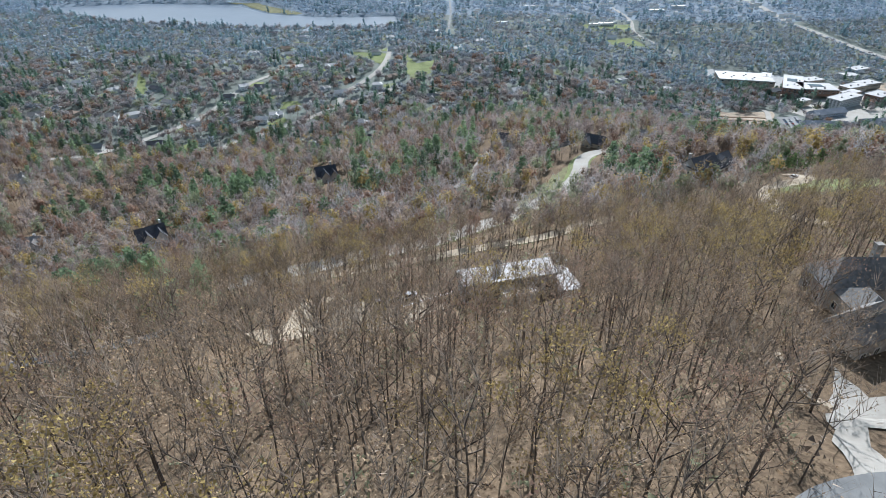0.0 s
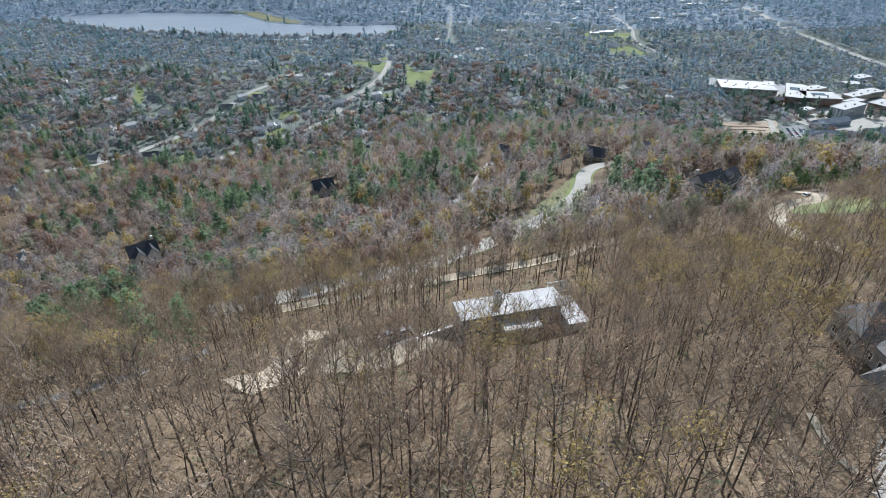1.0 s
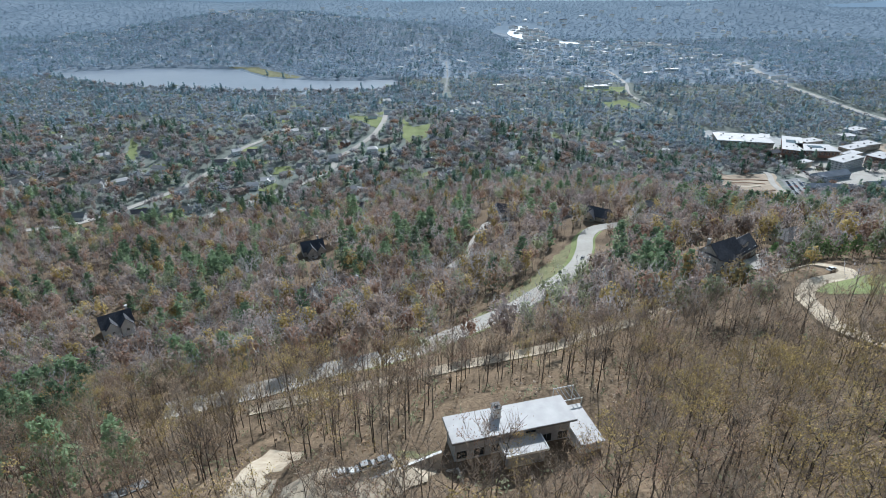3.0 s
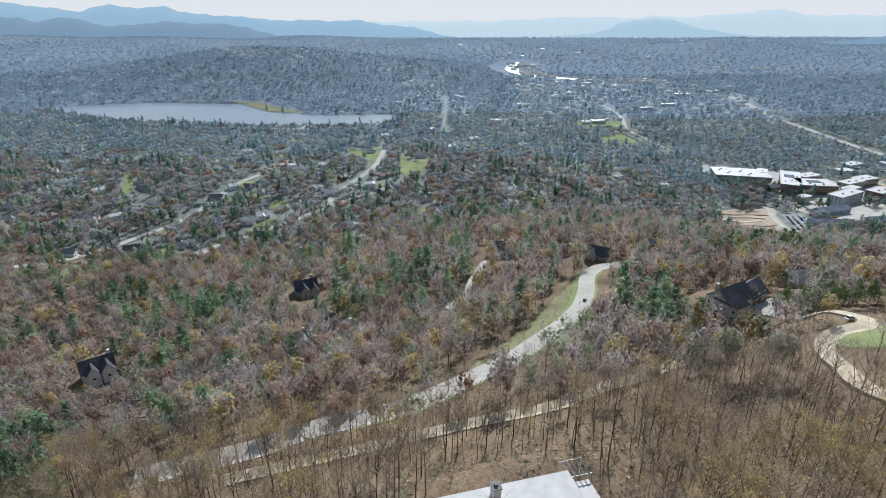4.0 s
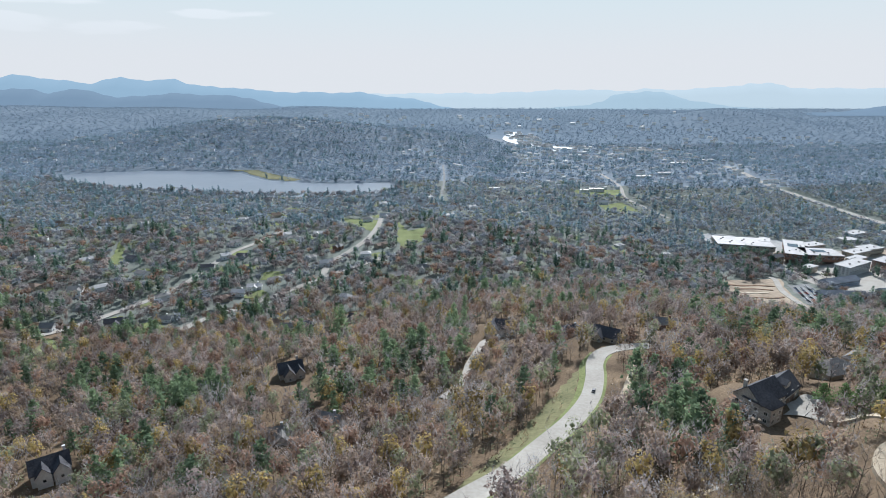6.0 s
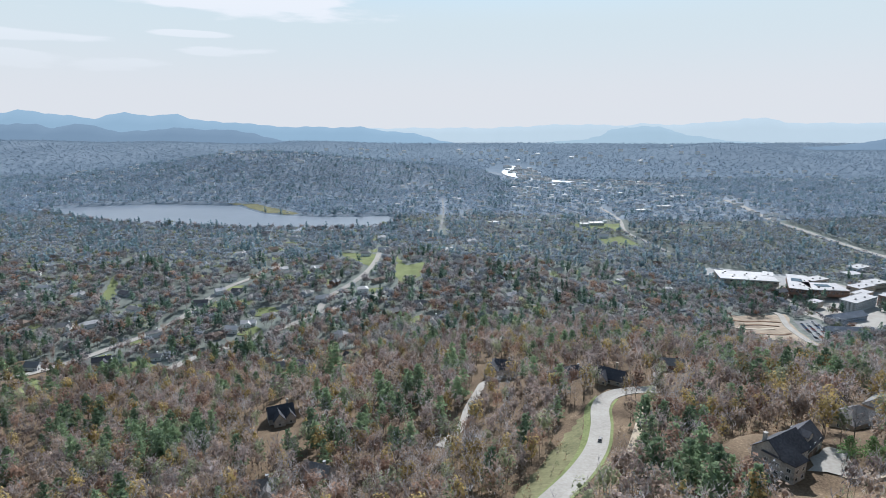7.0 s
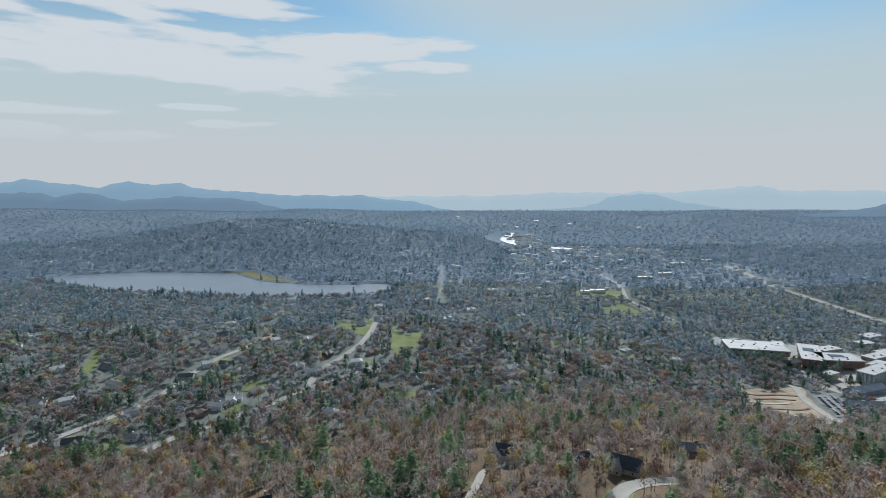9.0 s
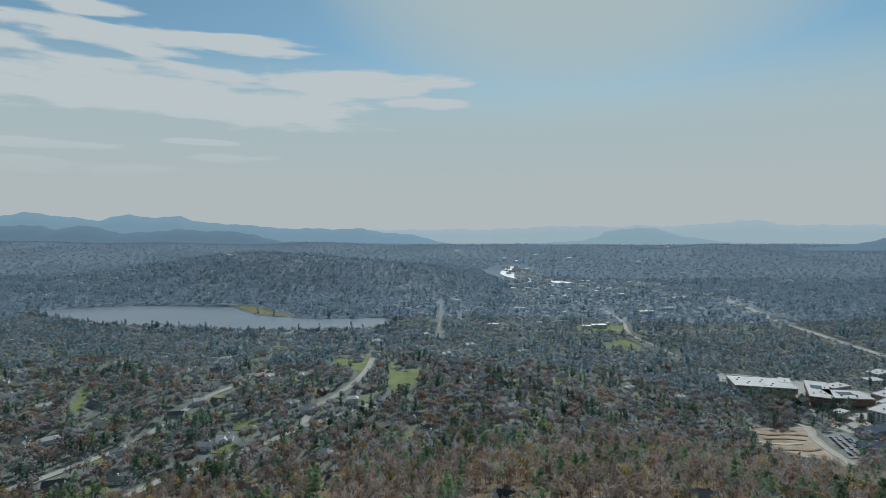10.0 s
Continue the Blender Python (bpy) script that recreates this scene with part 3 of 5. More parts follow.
def house(name, x, y, turn, wings, wall, roof, label, windows=2, chimney=None, z=None, group="", trim=None, category="house", storeys=1, clear=4.0):
    """A house of wings (dx, dy, turn, width, depth, wall height, roof kind, roof rise)."""
    z = float(ground_z(x, y)) if z is None else z
    top = thing(name, x, y, z, turn, label, category, group)
    for dx, dy, turned, w, d, h, kind, rise in wings:
        m = pose(dx, dy, 0, 0, 0, turned)
        part("wall", wing_wall(w, d, h, 3.0, kind, rise, m), wall, top)
        bm = bmesh.new()
        ROOFS[kind](bm, w, d, h, rise, m)
        part("roof", bm, roof, top)
        for face, length, depth in ((0, w, d), (1, d, w), (2, w, d), (3, d, w)):
            n = windows if length >= 8 else max(windows - 1, 0)
            for s in range(storeys):
                for i in range(n):
                    along = (i + 0.5) / n * length - length / 2
                    px, py = {0: (along, -depth / 2), 1: (depth / 2, along), 2: (along, depth / 2), 3: (-depth / 2, along)}[face]
                    window(top, m, px, py, 0.9 + s * 2.9, 1.3, 1.4, face, trim)
    if chimney:
        cx, cy, cz = chimney
        part("chimney", boxes((cx - 0.6, cx + 0.6, cy - 0.5, cy + 0.5, 0, cz), (cx - 0.75, cx + 0.75, cy - 0.65, cy + 0.65, cz, cz + 0.25)), wall, top)
    r = max(max(abs(wg[0]) + wg[3] / 2, abs(wg[1]) + wg[4] / 2) for wg in wings)
    if clear >= 5:
        view = Vector((-x, 100 - y)).normalized()
        CLEAR.append(([(x, y), (x + view.x * 28, y + view.y * 28)], r * 0.75, False))
        r -= 2.5
    elif clear > 2:
        view = Vector((-x, 60 - y)).normalized()
        CLEAR.append(([(x, y), (x + view.x * 24, y + view.y * 24)], r * 0.7, False))
        r -= 2
    CLEAR.append(([(x - 1, y), (x + 1, y)], r + clear, False))
    return top


# the white house with flat roofs, below the dirt yard
WH_X, WH_Y, WH_Z, WH_TURN = 11.7, 131.4, 154.0, 15.0
white_house = thing("white_house", WH_X, WH_Y, WH_Z, WH_TURN, "white modern house with long flat roofs among bare trees", "house")
# Shade of the white house's walls is put into this grey.
part("wall", boxes((-13.6, 13.6, -3.2, 3.4, -3, 6.3)), GREY_WALL, white_house, "render walls with their shade put into the grey")
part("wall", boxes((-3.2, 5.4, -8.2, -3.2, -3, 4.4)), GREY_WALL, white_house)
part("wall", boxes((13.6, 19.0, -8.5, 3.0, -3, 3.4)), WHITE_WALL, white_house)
roof_main = part("roof", boxes((-14.4, 14.6, -4.2, 4.2, 6.3, 6.65)), WHITE_ROOF, white_house, "white flat membrane roof")
part("gutter", boxes((-14.5, 14.7, -4.35, -4.2, 6.2, 6.75), (-14.55, -14.4, -4.35, 4.2, 6.2, 6.75)), GREY_ROOF, roof_main)
roof_low = part("roof", boxes((-3.8, 5.8, -8.9, -4.4, 4.4, 4.7)), WHITE_ROOF, white_house, "lower white flat roof")
part("parapet", boxes((-3.9, 5.9, -9.05, -8.9, 4.35, 4.95), (5.8, 5.95, -9.0, -4.4, 4.35, 4.95), (-3.95, -3.8, -9.0, -4.4, 4.35, 4.95)), WHITE_WALL, roof_low)
part("roof", boxes((13.7, 19.4, -9.0, 3.4, 3.4, 3.7)), WHITE_ROOF, white_house, "pale terrace roof")
chimney_part = part("chimney", boxes((-3.4, -1.8, 0.6, 2.6, 6.6, 9.3)), WHITE_WALL, white_house, "square white chimney")
part("flue_cap", boxes((-3.6, -1.6, 0.4, 2.8, 9.3, 9.5), (-2.95, -2.25, 1.2, 2.0, 9.5, 9.95)), GREY_ROOF, chimney_part)
for i in range(7):
    window(white_house, Matrix(), -12 + i * 4, -3.2, 3.2 if i in (3, 4) else 0.8, 2.4, 2.2, 0, GREY_WALL)
for i in range(5):
    part("pergola_beam", boxes((15.0 + i * 1.1, 15.15 + i * 1.1, 3.4, 8.2, 5.2, 5.4)), GREY_ROOF, white_house, "slatted grey pergola")
part("pergola_rail", boxes((14.6, 20.2, 8.1, 8.25, 5.0, 5.2), (14.6, 20.2, 3.5, 3.65, 5.0, 5.2), (14.7, 14.85, 8.1, 8.25, -3, 5.0), (19.9, 20.05, 8.1, 8.25, -3, 5.0), (19.9, 20.05, 3.5, 3.65, -3, 5.0)), WHITE_WALL, white_house)
part("terrace_wall", boxes((-17.5, -13.6, -6.5, -6.1, -2, 1.6), (-13.9, -13.5, -10.5, -6.5, -2, 1.6)), CONCRETE, white_house, "pale retaining wall")
yard_wall = thing("retaining_wall", -12.6, 116.4, 160.2, 27, "low pale concrete wall along the dirt yard", "wall")
part("wall", boxes((-10.2, 10.2, -0.2, 0.2, -4.5, 0.9)), CONCRETE, yard_wall)
part("coping", boxes((-10.3, 10.3, -0.28, 0.28, 0.9, 1.02)), WHITE_WALL, yard_wall, "white coping")
CLEAR.append(([(-2, 129), (29, 136)], 9.5, False))
SUNNY.append(([(-2, 146), (28, 151)], 6.5, False))
SUNNY.append(([(0, 117), (27, 124)], 7, False))
SUNNY.append(([(2, 103), (22, 107)], 6, False))

# the grey stone house with a garage wing
stone_house = house("stone_house", 122.5, 264.5, 30, ((0, 0, 0, 16, 11, 7.0, "gable", 5.0), (-4.2, -4.0, 90, 11, 7.5, 7.0, "hip", 4.2), (16, 1.5, 8, 15, 10, 4.5, "gable", 4.8)),
                    STONE_WALL, DARK_ROOF, "large grey stone house with dark slate roofs and a garage", 3, (-7.0, 2.0, 13.5), z=129.5, storeys=2)
part("dormer", wing_wall(3.0, 4.4, 2.2, 0, "gable", 1.5, pose(15, -0.8, 5.4, 0, 0, 98)), STONE_WALL, stone_house)
part("dormer_roof", (lambda b: (gable_roof(b, 3.0, 4.4, 2.2, 1.5, pose(15, -0.8, 5.4, 0, 0, 98), 0.3), b)[1])(bmesh.new()), DARK_ROOF, stone_house)
for i in range(2):
    m = pose(16, 1.5, 0, 0, 0, 8)
    bm = bmesh.new()
    add_box(bm, -5 + i * 4.2, -1.6 + i * 4.2, -5.12, -4.95, 0, 2.5, m)
    part("garage_door", bm, BROWN_ROOF, stone_house, "brown panelled garage door")
patch("driveway", ((131, 260), (136, 267), (148, 276), (153, 271), (147, 262), (141, 257)), CONCRETE, "pale concrete apron before the stone house's garage", "driveway", lift=0.4, margin=3)
SUNNY.append(([(142, 264), (132, 240)], 9, False))
SUNNY.append(([(119, 254), (102, 215)], 9, False))
SUNNY.append(([(140, 258), (128, 236)], 4, False))
tagged(stone_house, group="houses of the hillside")
house("hillside_house", 40, 460, -15, ((-2, -2, 90, 13, 10, 5, "gable", 4.5), (7, 1, 0, 16, 11, 5.5, "gable", 5)), STONE_WALL, DARK_ROOF, "dark-roofed hillside house with steep gables", 3, (9, 1, 12.5), group="houses of the hillside", storeys=1)
house("hillside_house", 106, 405, -35, ((0, 0, 0, 16, 10, 3.6, "gable", 4.8), (-4, -4.5, 90, 8, 7, 3.4, "gable", 3.8)), TAN_WALL, DARK_ROOF, "tan house under a steep charcoal roof at the road's bend", 3, (2, 2, 12), group="houses of the hillside")
house("hillside_house", 88, 428, 12, ((0, 0, 0, 15, 10, 4.5, "hip", 4.5),), GREY_WALL, DARK_ROOF, "grey house behind trees with a hipped dark roof", 3, (3, 0, 9.5), group="houses of the hillside")
gabled = house("gabled_house", -198, 312, 37, ((0, 0, 0, 17, 11, 4.5, "gable", 5.5), (-3.0, -4.5, 90, 8, 6.5, 4.5, "gable", 4.2), (4.5, -4.5, 90, 9, 7, 4.5, "gable", 4.6)), WHITE_WALL, DARK_ROOF, "house with navy-black roof and two pale front gables", 2, (7.0, 1, 12), z=float(ground_z(-198, 312)) + 2.5, group="houses of the hillside")
SUNNY.append(([(-198, 312), (-166, 270)], 15, False))
SUNNY.append(([(-104, 415), (-88, 366)], 13, False))
house("hillside_house", -104, 415, 25, ((0, 0, 0, 16, 11, 4.5, "gable", 5.5), (-2, -5.5, 90, 9, 7, 4.5, "gable", 4.5), (5, -4.5, 90, 8, 6, 4.2, "gable", 4.0)), STONE_WALL, DARK_ROOF, "grey-tan house with several steep gables above a driveway", 2, (5, 2, 12), group="houses of the hillside")
for x, y, turn, roof_stuff in ((180, 306, 20, GREY_ROOF), (212, 300, -10, BROWN_ROOF), (214, 331, 35, GREY_ROOF), (247, 348, 10, GREY_ROOF), (262, 318, -20, BROWN_ROOF)):
    house("ridge_house", x, y, turn, ((0, 0, 0, 17, 12, 4.5, "hip", 5.0), (5, -5, 90, 9, 8, 4.2, "gable", 4.0)), TAN_WALL, roof_stuff, "tan house with hipped shingle roofs on the ridge", 3, None, group="houses on the ridge")
for x, y, turn in ((-286, 320, 20), (-386, 452, 35), (-81, 308, 15), (-58, 322, -20)):
    house("hillside_house", x, y, turn, ((0, 0, 0, 14, 9, 4.0, "gable", 4.0), (3, -4, 90, 7, 6, 3.8, "gable", 3.2)), GREY_WALL, GREY_ROOF, "grey house with a shingle gable roof in the woods", 2, (3, 1, 9), group="houses of the hillside")
# the house at the hilltop cul-de-sac
house("hilltop_house", 73.5, 88.4, 0, ((0, 0, 0, 17, 7.6, 4.4, "hip", 4.8), (-8.4, -14.6, 24, 10.5, 6.4, 4.8, "hip", 4.6), (-3.6, -8.0, 90, 9, 6.5, 4.0, "hip", 3.0)), STONE_WALL, GREY_ROOF, "grey-shingled hilltop house with hipped roofs", 3, (2, 1.5, 11), z=184.2, group="houses of the hillside", storeys=1, clear=-6)
CLEAR.append(([(63, 90), (80, 90)], 6.5, False))
CLEAR.append(([(66, 68), (66, 84)], 5.5, False))
CLEAR.append(([(63, 73), (50, 56)], 3.5, False))
CLEAR.append(([(62, 70), (48, 47)], 6.5, False))

# houses of the valley suburb
TOWN = ((-489, 697), (-434, 692), (-346, 613), (-400, 592), (-329, 685), (-414, 704), (-317, 784), (-307, 824), (-285, 829), (-250, 927), (-232, 906), (-256, 682), (-244, 697), (-231, 715), (-213, 738), (-196, 760),
        (-301, 627), (-171, 596), (-152, 573), (-131, 572), (-83, 571), (-132, 508), (-109, 650), (-156, 781), (-107, 804), (-90, 842), (-152, 844), (-41, 955), (-221, 1073), (-156, 1073), (83, 1012), (41, 886))
TOWN += ((156, 825), (374, 978), (219, 647), (154, 436), (326, 961), (411, 1127), (-388, 754), (-430, 810), (-555, 789), (-551, 826), (-386, 906), (-446, 957), (-526, 1022), (-470, 1069), (-254, 806), (-60, 708),
         (88, 773), (155, 929), (241, 990), (223, 854), (299, 992), (147, 1129), (98, 891), (146, 692), (249, 787), (397, 944), (-484, 794), (-620, 905), (-717, 992))
pick_house = random.Random(5)
LOOKS = ((WHITE_WALL, GREY_ROOF, "white suburban house with a grey shingle roof"), (TAN_WALL, BROWN_ROOF, "tan suburban house with a brown shingle roof"), (GREY_WALL, DARK_ROOF, "grey suburban house with a charcoal roof"),
         (BRICK_WALL, GREY_ROOF, "brick suburban house with a grey roof"), (WHITE_WALL, WHITE_ROOF, "white suburban house with a pale bright roof"), (BRICK_WALL, DARK_ROOF, "brick ranch house with a dark roof"))
for i in range(105):
    x, y = pick_house.uniform(-680, 380), pick_house.uniform(640, 1330)
    if abs(x) < 0.8 * y and min(math.hypot(x - a, y - b) for a, b in TOWN) > 36 and not inside(LAKE, [x], [y])[0]:
        TOWN += ((x, y),)
for x, y in TOWN:
    wall_stuff, roof_stuff, words = LOOKS[pick_house.choice((0, 0, 0, 1, 2, 3, 4, 4))]
    w, d, h = pick_house.uniform(13, 20), pick_house.uniform(8.5, 11.5), pick_house.uniform(3.2, 5.6)
    wings = [(0, 0, 0, w, d, h, pick_house.choice(("gable", "gable", "hip")), pick_house.uniform(2.4, 3.8))]
    if pick_house.random() < 0.55:
        wings.append((pick_house.uniform(-4, 4), -d * 0.45, 90, d * 0.8, 6.5, h * 0.95, "gable", 2.5))
    house("suburban_house", x, y, pick_house.uniform(-30, 50), wings, wall_stuff, roof_stuff, words, 2, (w * 0.25, 0.5, h + 4.6) if pick_house.random() < 0.5 else None, group="houses of the suburb", clear=8.5)


def far_houses():
    """Small houses of the far suburb, too many and too far to tell apart."""
    pick, verts, faces, slots = random.Random(21), [], [], []
    fields = ((250, 950, 1450, 2450, 330), (-150, 300, 1350, 2100, 90), (-900, 0, 1750, 2600, 50), (-1700, -700, 1750, 2700, 60), (700, 1900, 1700, 2900, 70), (300, 460, 2350, 3000, 60), (-1400, 1500, 3000, 3900, 90))
    for x0, x1, y0, y1, count in fields:
        for i in range(count):
            x, y = pick.uniform(x0, x1), pick.uniform(y0, y1)
            if inside(LAKE, [x], [y])[0] or off_line(LAKE, [x], [y], True)[0] < 12:
                continue
            grow = 0.72 + max(0, y - 1800) / 2200
            w, d, h, r = pick.uniform(6, 10) * grow, pick.uniform(4, 6) * grow, pick.uniform(3, 6) * grow, pick.uniform(1.5, 3.5) * grow
            c, s, z = math.cos(pick.uniform(-0.6, 0.6)), math.sin(pick.uniform(-0.6, 0.6)), float(ground_z(x, y)) + 4 * grow
            n = len(verts)
            for px, py, pz in ((-w, -d, -9 * grow), (w, -d, -9 * grow), (w, d, -9 * grow), (-w, d, -9 * grow), (-w, -d, h), (w, -d, h), (w, d, h), (-w, d, h), (-w, 0, h + r), (w, 0, h + r)):
                verts.append((x + px * c - py * s, y + px * s + py * c, z + pz))
            for f, slot in (((0, 1, 5, 4), 0), ((2, 3, 7, 6), 0), ((1, 2, 6, 9, 5), 0), ((3, 0, 4, 8, 7), 0), ((4, 5, 9, 8), 1), ((6, 7, 8, 9), 1)):
                faces.append(tuple(n + k for k in f))
                slots.append(slot if slot == 0 else pick.choice((1, 1, 1, 2)))
            CLEAR.append(([(x - 1, y), (x + 1, y)], 25 * grow, False))
    me = mesh_of("distant_houses", verts, faces, WHITE_WALL, GREY_ROOF, WHITE_ROOF)
    me.polygons.foreach_set("material_index", np.array(slots, np.int32))
    tagged(new("distant_houses", me), "small pale houses of the far suburb among trees", "houses", kind="stuff")


far_houses()

# small lawns beside the houses of the suburb
for i, (x, y) in enumerate(TOWN[::2]):
    a, r = i * 2.1, 9 + i * 37 % 9
    cx, cy = x + math.cos(a) * (13 + r * 0.4), y + math.sin(a) * (13 + r * 0.4)
    patch("lawn", [(cx + math.cos(k * 1.047 + a) * r * (0.7 + 0.5 * ((k * 3 + i) % 4) / 3), cy + math.sin(k * 1.047 + a) * r) for k in range(6)], GRASS, "small green lawn beside a suburban house", "lawn", lift=0.5, step=8)
# ---- shopping centre and apartment blocks ----
BLUE_WALL = mat("blue_grey_cladding", (0.20, 0.235, 0.29), (0.31, 0.35, 0.41), 0.9, 0.2, 0.8)
PALE_BLOCK = mat("pale_render", (0.46, 0.45, 0.44), (0.6, 0.59, 0.57), 0.9, 0.2, 0.8)
SLATE_ROOF = mat("blue_slate_shingles", (0.10, 0.115, 0.14), (0.18, 0.2, 0.235), 1.2, 0.1, 0.85)
PALE_LOT = mat("bleached_concrete", (0.29, 0.285, 0.275), (0.40, 0.39, 0.375), 0.3, 0.04, 0.85, 0.0, (0.46, 0.45, 0.43), gloss=0.2)
patch("car_park", ((486, 1098), (520, 1140), (600, 1122), (680, 1092), (650, 1060), (600, 1040), (560, 1075), (500, 1078)), PALE_LOT, "bleached concrete lot behind the big store", "car park", lift=0.9, step=14, margin=3)
def block(name, x, y, turn, w, d, h, roof_kind, rise, wall, roof, label, storeys, bays, category="building", z=None, panels=()):
    z = float(ground_z(x, y)) + 0.3 if z is None else z
    top = thing(name, x, y, z, turn, label, category)
    part("wall", wing_wall(w, d, h, 4.0, roof_kind, rise, Matrix()), wall, top)
    bm = bmesh.new()
    ROOFS[roof_kind](bm, w, d, h, rise, Matrix(), 0.8)
    if roof_kind == "flat":
        for b in ((-w / 2 - 0.8, w / 2 + 0.8, -d / 2 - 1.1, -d / 2 - 0.8, h - 0.2, h + 1.0), (-w / 2 - 0.8, w / 2 + 0.8, d / 2 + 0.8, d / 2 + 1.1, h - 0.2, h + 1.0)):
            add_box(bm, *b)
    roof_part = part("roof", bm, roof, top)
    for px, py, pw, pd in panels:
        part("solar_panel", boxes((px - pw / 2, px + pw / 2, py - pd / 2, py + pd / 2, h + 0.5, h + 0.8)), GLASS, roof_part, "dark roof panels")
    for i in range(int(w * d / 700) + 1):
        ux, uy = ((i * 0.37 + 0.2) % 0.8 - 0.4) * w, ((i * 0.61 + 0.3) % 0.7 - 0.35) * d
        if roof_kind == "flat":
            part("roof_unit", boxes((ux - 1.2, ux + 1.2, uy - 1, uy + 1, h + 0.3, h + 1.7)), GREY_ROOF, roof_part)
    for s in range(storeys):
        for face, length, depth in ((0, w, d), (3, d, w)):
            n = max(2, int(bays * length / max(w, d)))
            for i in range(n):
                along = (i + 0.5) / n * length - length / 2
                px, py = {0: (along, -depth / 2), 3: (-depth / 2, along)}[face]
                window(top, Matrix(), px, py, 1.0 + s * 3.0, min(length / n * 0.55, 5), 1.7, face)
    m = pose(x, y, 0, 0, 0, turn)
    CLEAR.append(([tuple((m @ Vector((sx * w / 2, sy * d / 2, 0)))[:2]) for sx, sy in ((-1, -1), (1, -1), (1, 1), (-1, 1))], 4, True))
    return top


block("store", 540, 1050, -14, 92, 60, 4.5, "flat", 0, TAN_WALL, WHITE_ROOF, "large store with a white flat roof", 1, 8, z=-28)
block("store", 605, 1003, 62, 96, 30, 7, "flat", 0, BRICK_WALL, WHITE_ROOF, "long retail building with white roof and dark panels", 2, 14, z=-28, panels=((10, 2, 20, 16),))
block("store", 632, 975, -8, 54, 44, 7, "flat", 0, BRICK_WALL, WHITE_ROOF, "retail building with white roof and rooftop panels", 2, 8, z=-28, panels=((-2, 4, 22, 14),))
block("apartment_building", 628, 893, 30, 62, 22, 13, "flat", 0, PALE_BLOCK, WHITE_ROOF, "pale grey four-storey apartment block with a flat white roof", 4, 12, z=-27)
block("apartment_building", 690, 905, 30, 40, 24, 14, "flat", 0, BRICK_WALL, WHITE_ROOF, "brick apartment block with white flat roof", 4, 9, z=-27)
block("apartment_building", 560, 822, 18, 58, 17, 10, "gable", 4.5, BLUE_WALL, SLATE_ROOF, "blue-grey three-storey apartment block with a slate gable roof", 3, 13, z=-26)
block("apartment_building", 522, 762, -4, 56, 15, 6.5, "gable", 4, BLUE_WALL, SLATE_ROOF, "long blue-grey apartment block with a pitched roof", 2, 12, z=-20)
block("apartment_building", 600, 770, 8, 50, 15, 8, "gable", 4, BLUE_WALL, SLATE_ROOF, "blue-grey pitched-roof apartment block beside the car park", 2, 10, z=-20)
for x, y, turn, w, d, h in ((585, 1060, 60, 30, 16, 5), (652, 1030, 20, 40, 22, 5), (700, 985, 25, 46, 20, 6), (668, 940, 30, 36, 16, 8), (572, 905, 30, 22, 12, 5), (740, 1010, 20, 40, 24, 5)):
    block("store", x, y, turn, w, d, h, "flat", 0, TAN_WALL, WHITE_ROOF, "low tan shop with a white flat roof", 1, 6, z=-28)
block("house_row", 551, 962, 20, 20, 14, 10, "gable", 3, BRICK_WALL, DARK_ROOF, "narrow red-brick house beside the shops", 3, 4, z=-34)
for x, y, turn, w in ((760, 1090, 10, 30), (800, 1130, 25, 40), (840, 1060, 15, 44), (870, 1120, 5, 36)):
    block("store", x, y, turn, w, 22, 6, "flat", 0, WHITE_WALL, WHITE_ROOF, "low white commercial building by the highway", 1, 5)
for x, y, turn, w, d in ((372, 1430, 8, 34, 18), (338, 1410, 0, 20, 14), (120, 1390, 5, 26, 14), (560, 1640, 10, 40, 18), (640, 1700, 0, 36, 16), (760, 1900, 10, 50, 20), (900, 2000, 5, 44, 20)):
    block("school", x, y, turn, w, d, 6, "flat", 0, WHITE_WALL, WHITE_ROOF, "long low building with a bright flat roof", 1, 6)


def car(x, y, turn, paint, label, group=""):
    """A parked car: body, cabin and four wheels."""
    top = thing("car", x, y, float(ground_z(x, y)) + 0.75, turn, label, "car", group)
    bm = boxes((-0.9, 0.9, -2.2, 2.2, 0.35, 0.85))
    bmesh.ops.bevel(bm, geom=bm.edges[:], offset=0.14, segments=2, affect="EDGES")
    part("body", bm, paint, top)
    bm = bmesh.new()
    add_solid(bm, [(-0.82, -1.5, 0.84), (0.82, -1.5, 0.84), (0.82, 1.3, 0.84), (-0.82, 1.3, 0.84), (-0.66, -1.0, 1.4), (0.66, -1.0, 1.4), (0.66, 0.5, 1.4), (-0.66, 0.5, 1.4)],
              [(3, 2, 1, 0), (4, 5, 6, 7), (0, 1, 5, 4), (1, 2, 6, 5), (2, 3, 7, 6), (3, 0, 4, 7)], Matrix())
    cabin = part("cabin", bm, GLASS, top)
    part("roof", boxes((-0.67, 0.67, -1.0, 0.5, 1.39, 1.45)), paint, cabin)
    for sx in (-0.85, 0.85):
        for sy in (-1.35, 1.4):
            bm = bmesh.new()
            bmesh.ops.create_cone(bm, cap_ends=True, segments=12, radius1=0.34, radius2=0.34, depth=0.22, matrix=pose(sx, sy, 0.34, 0, 90, 0))
            part("wheel", bm, TYRE, top)
    return top


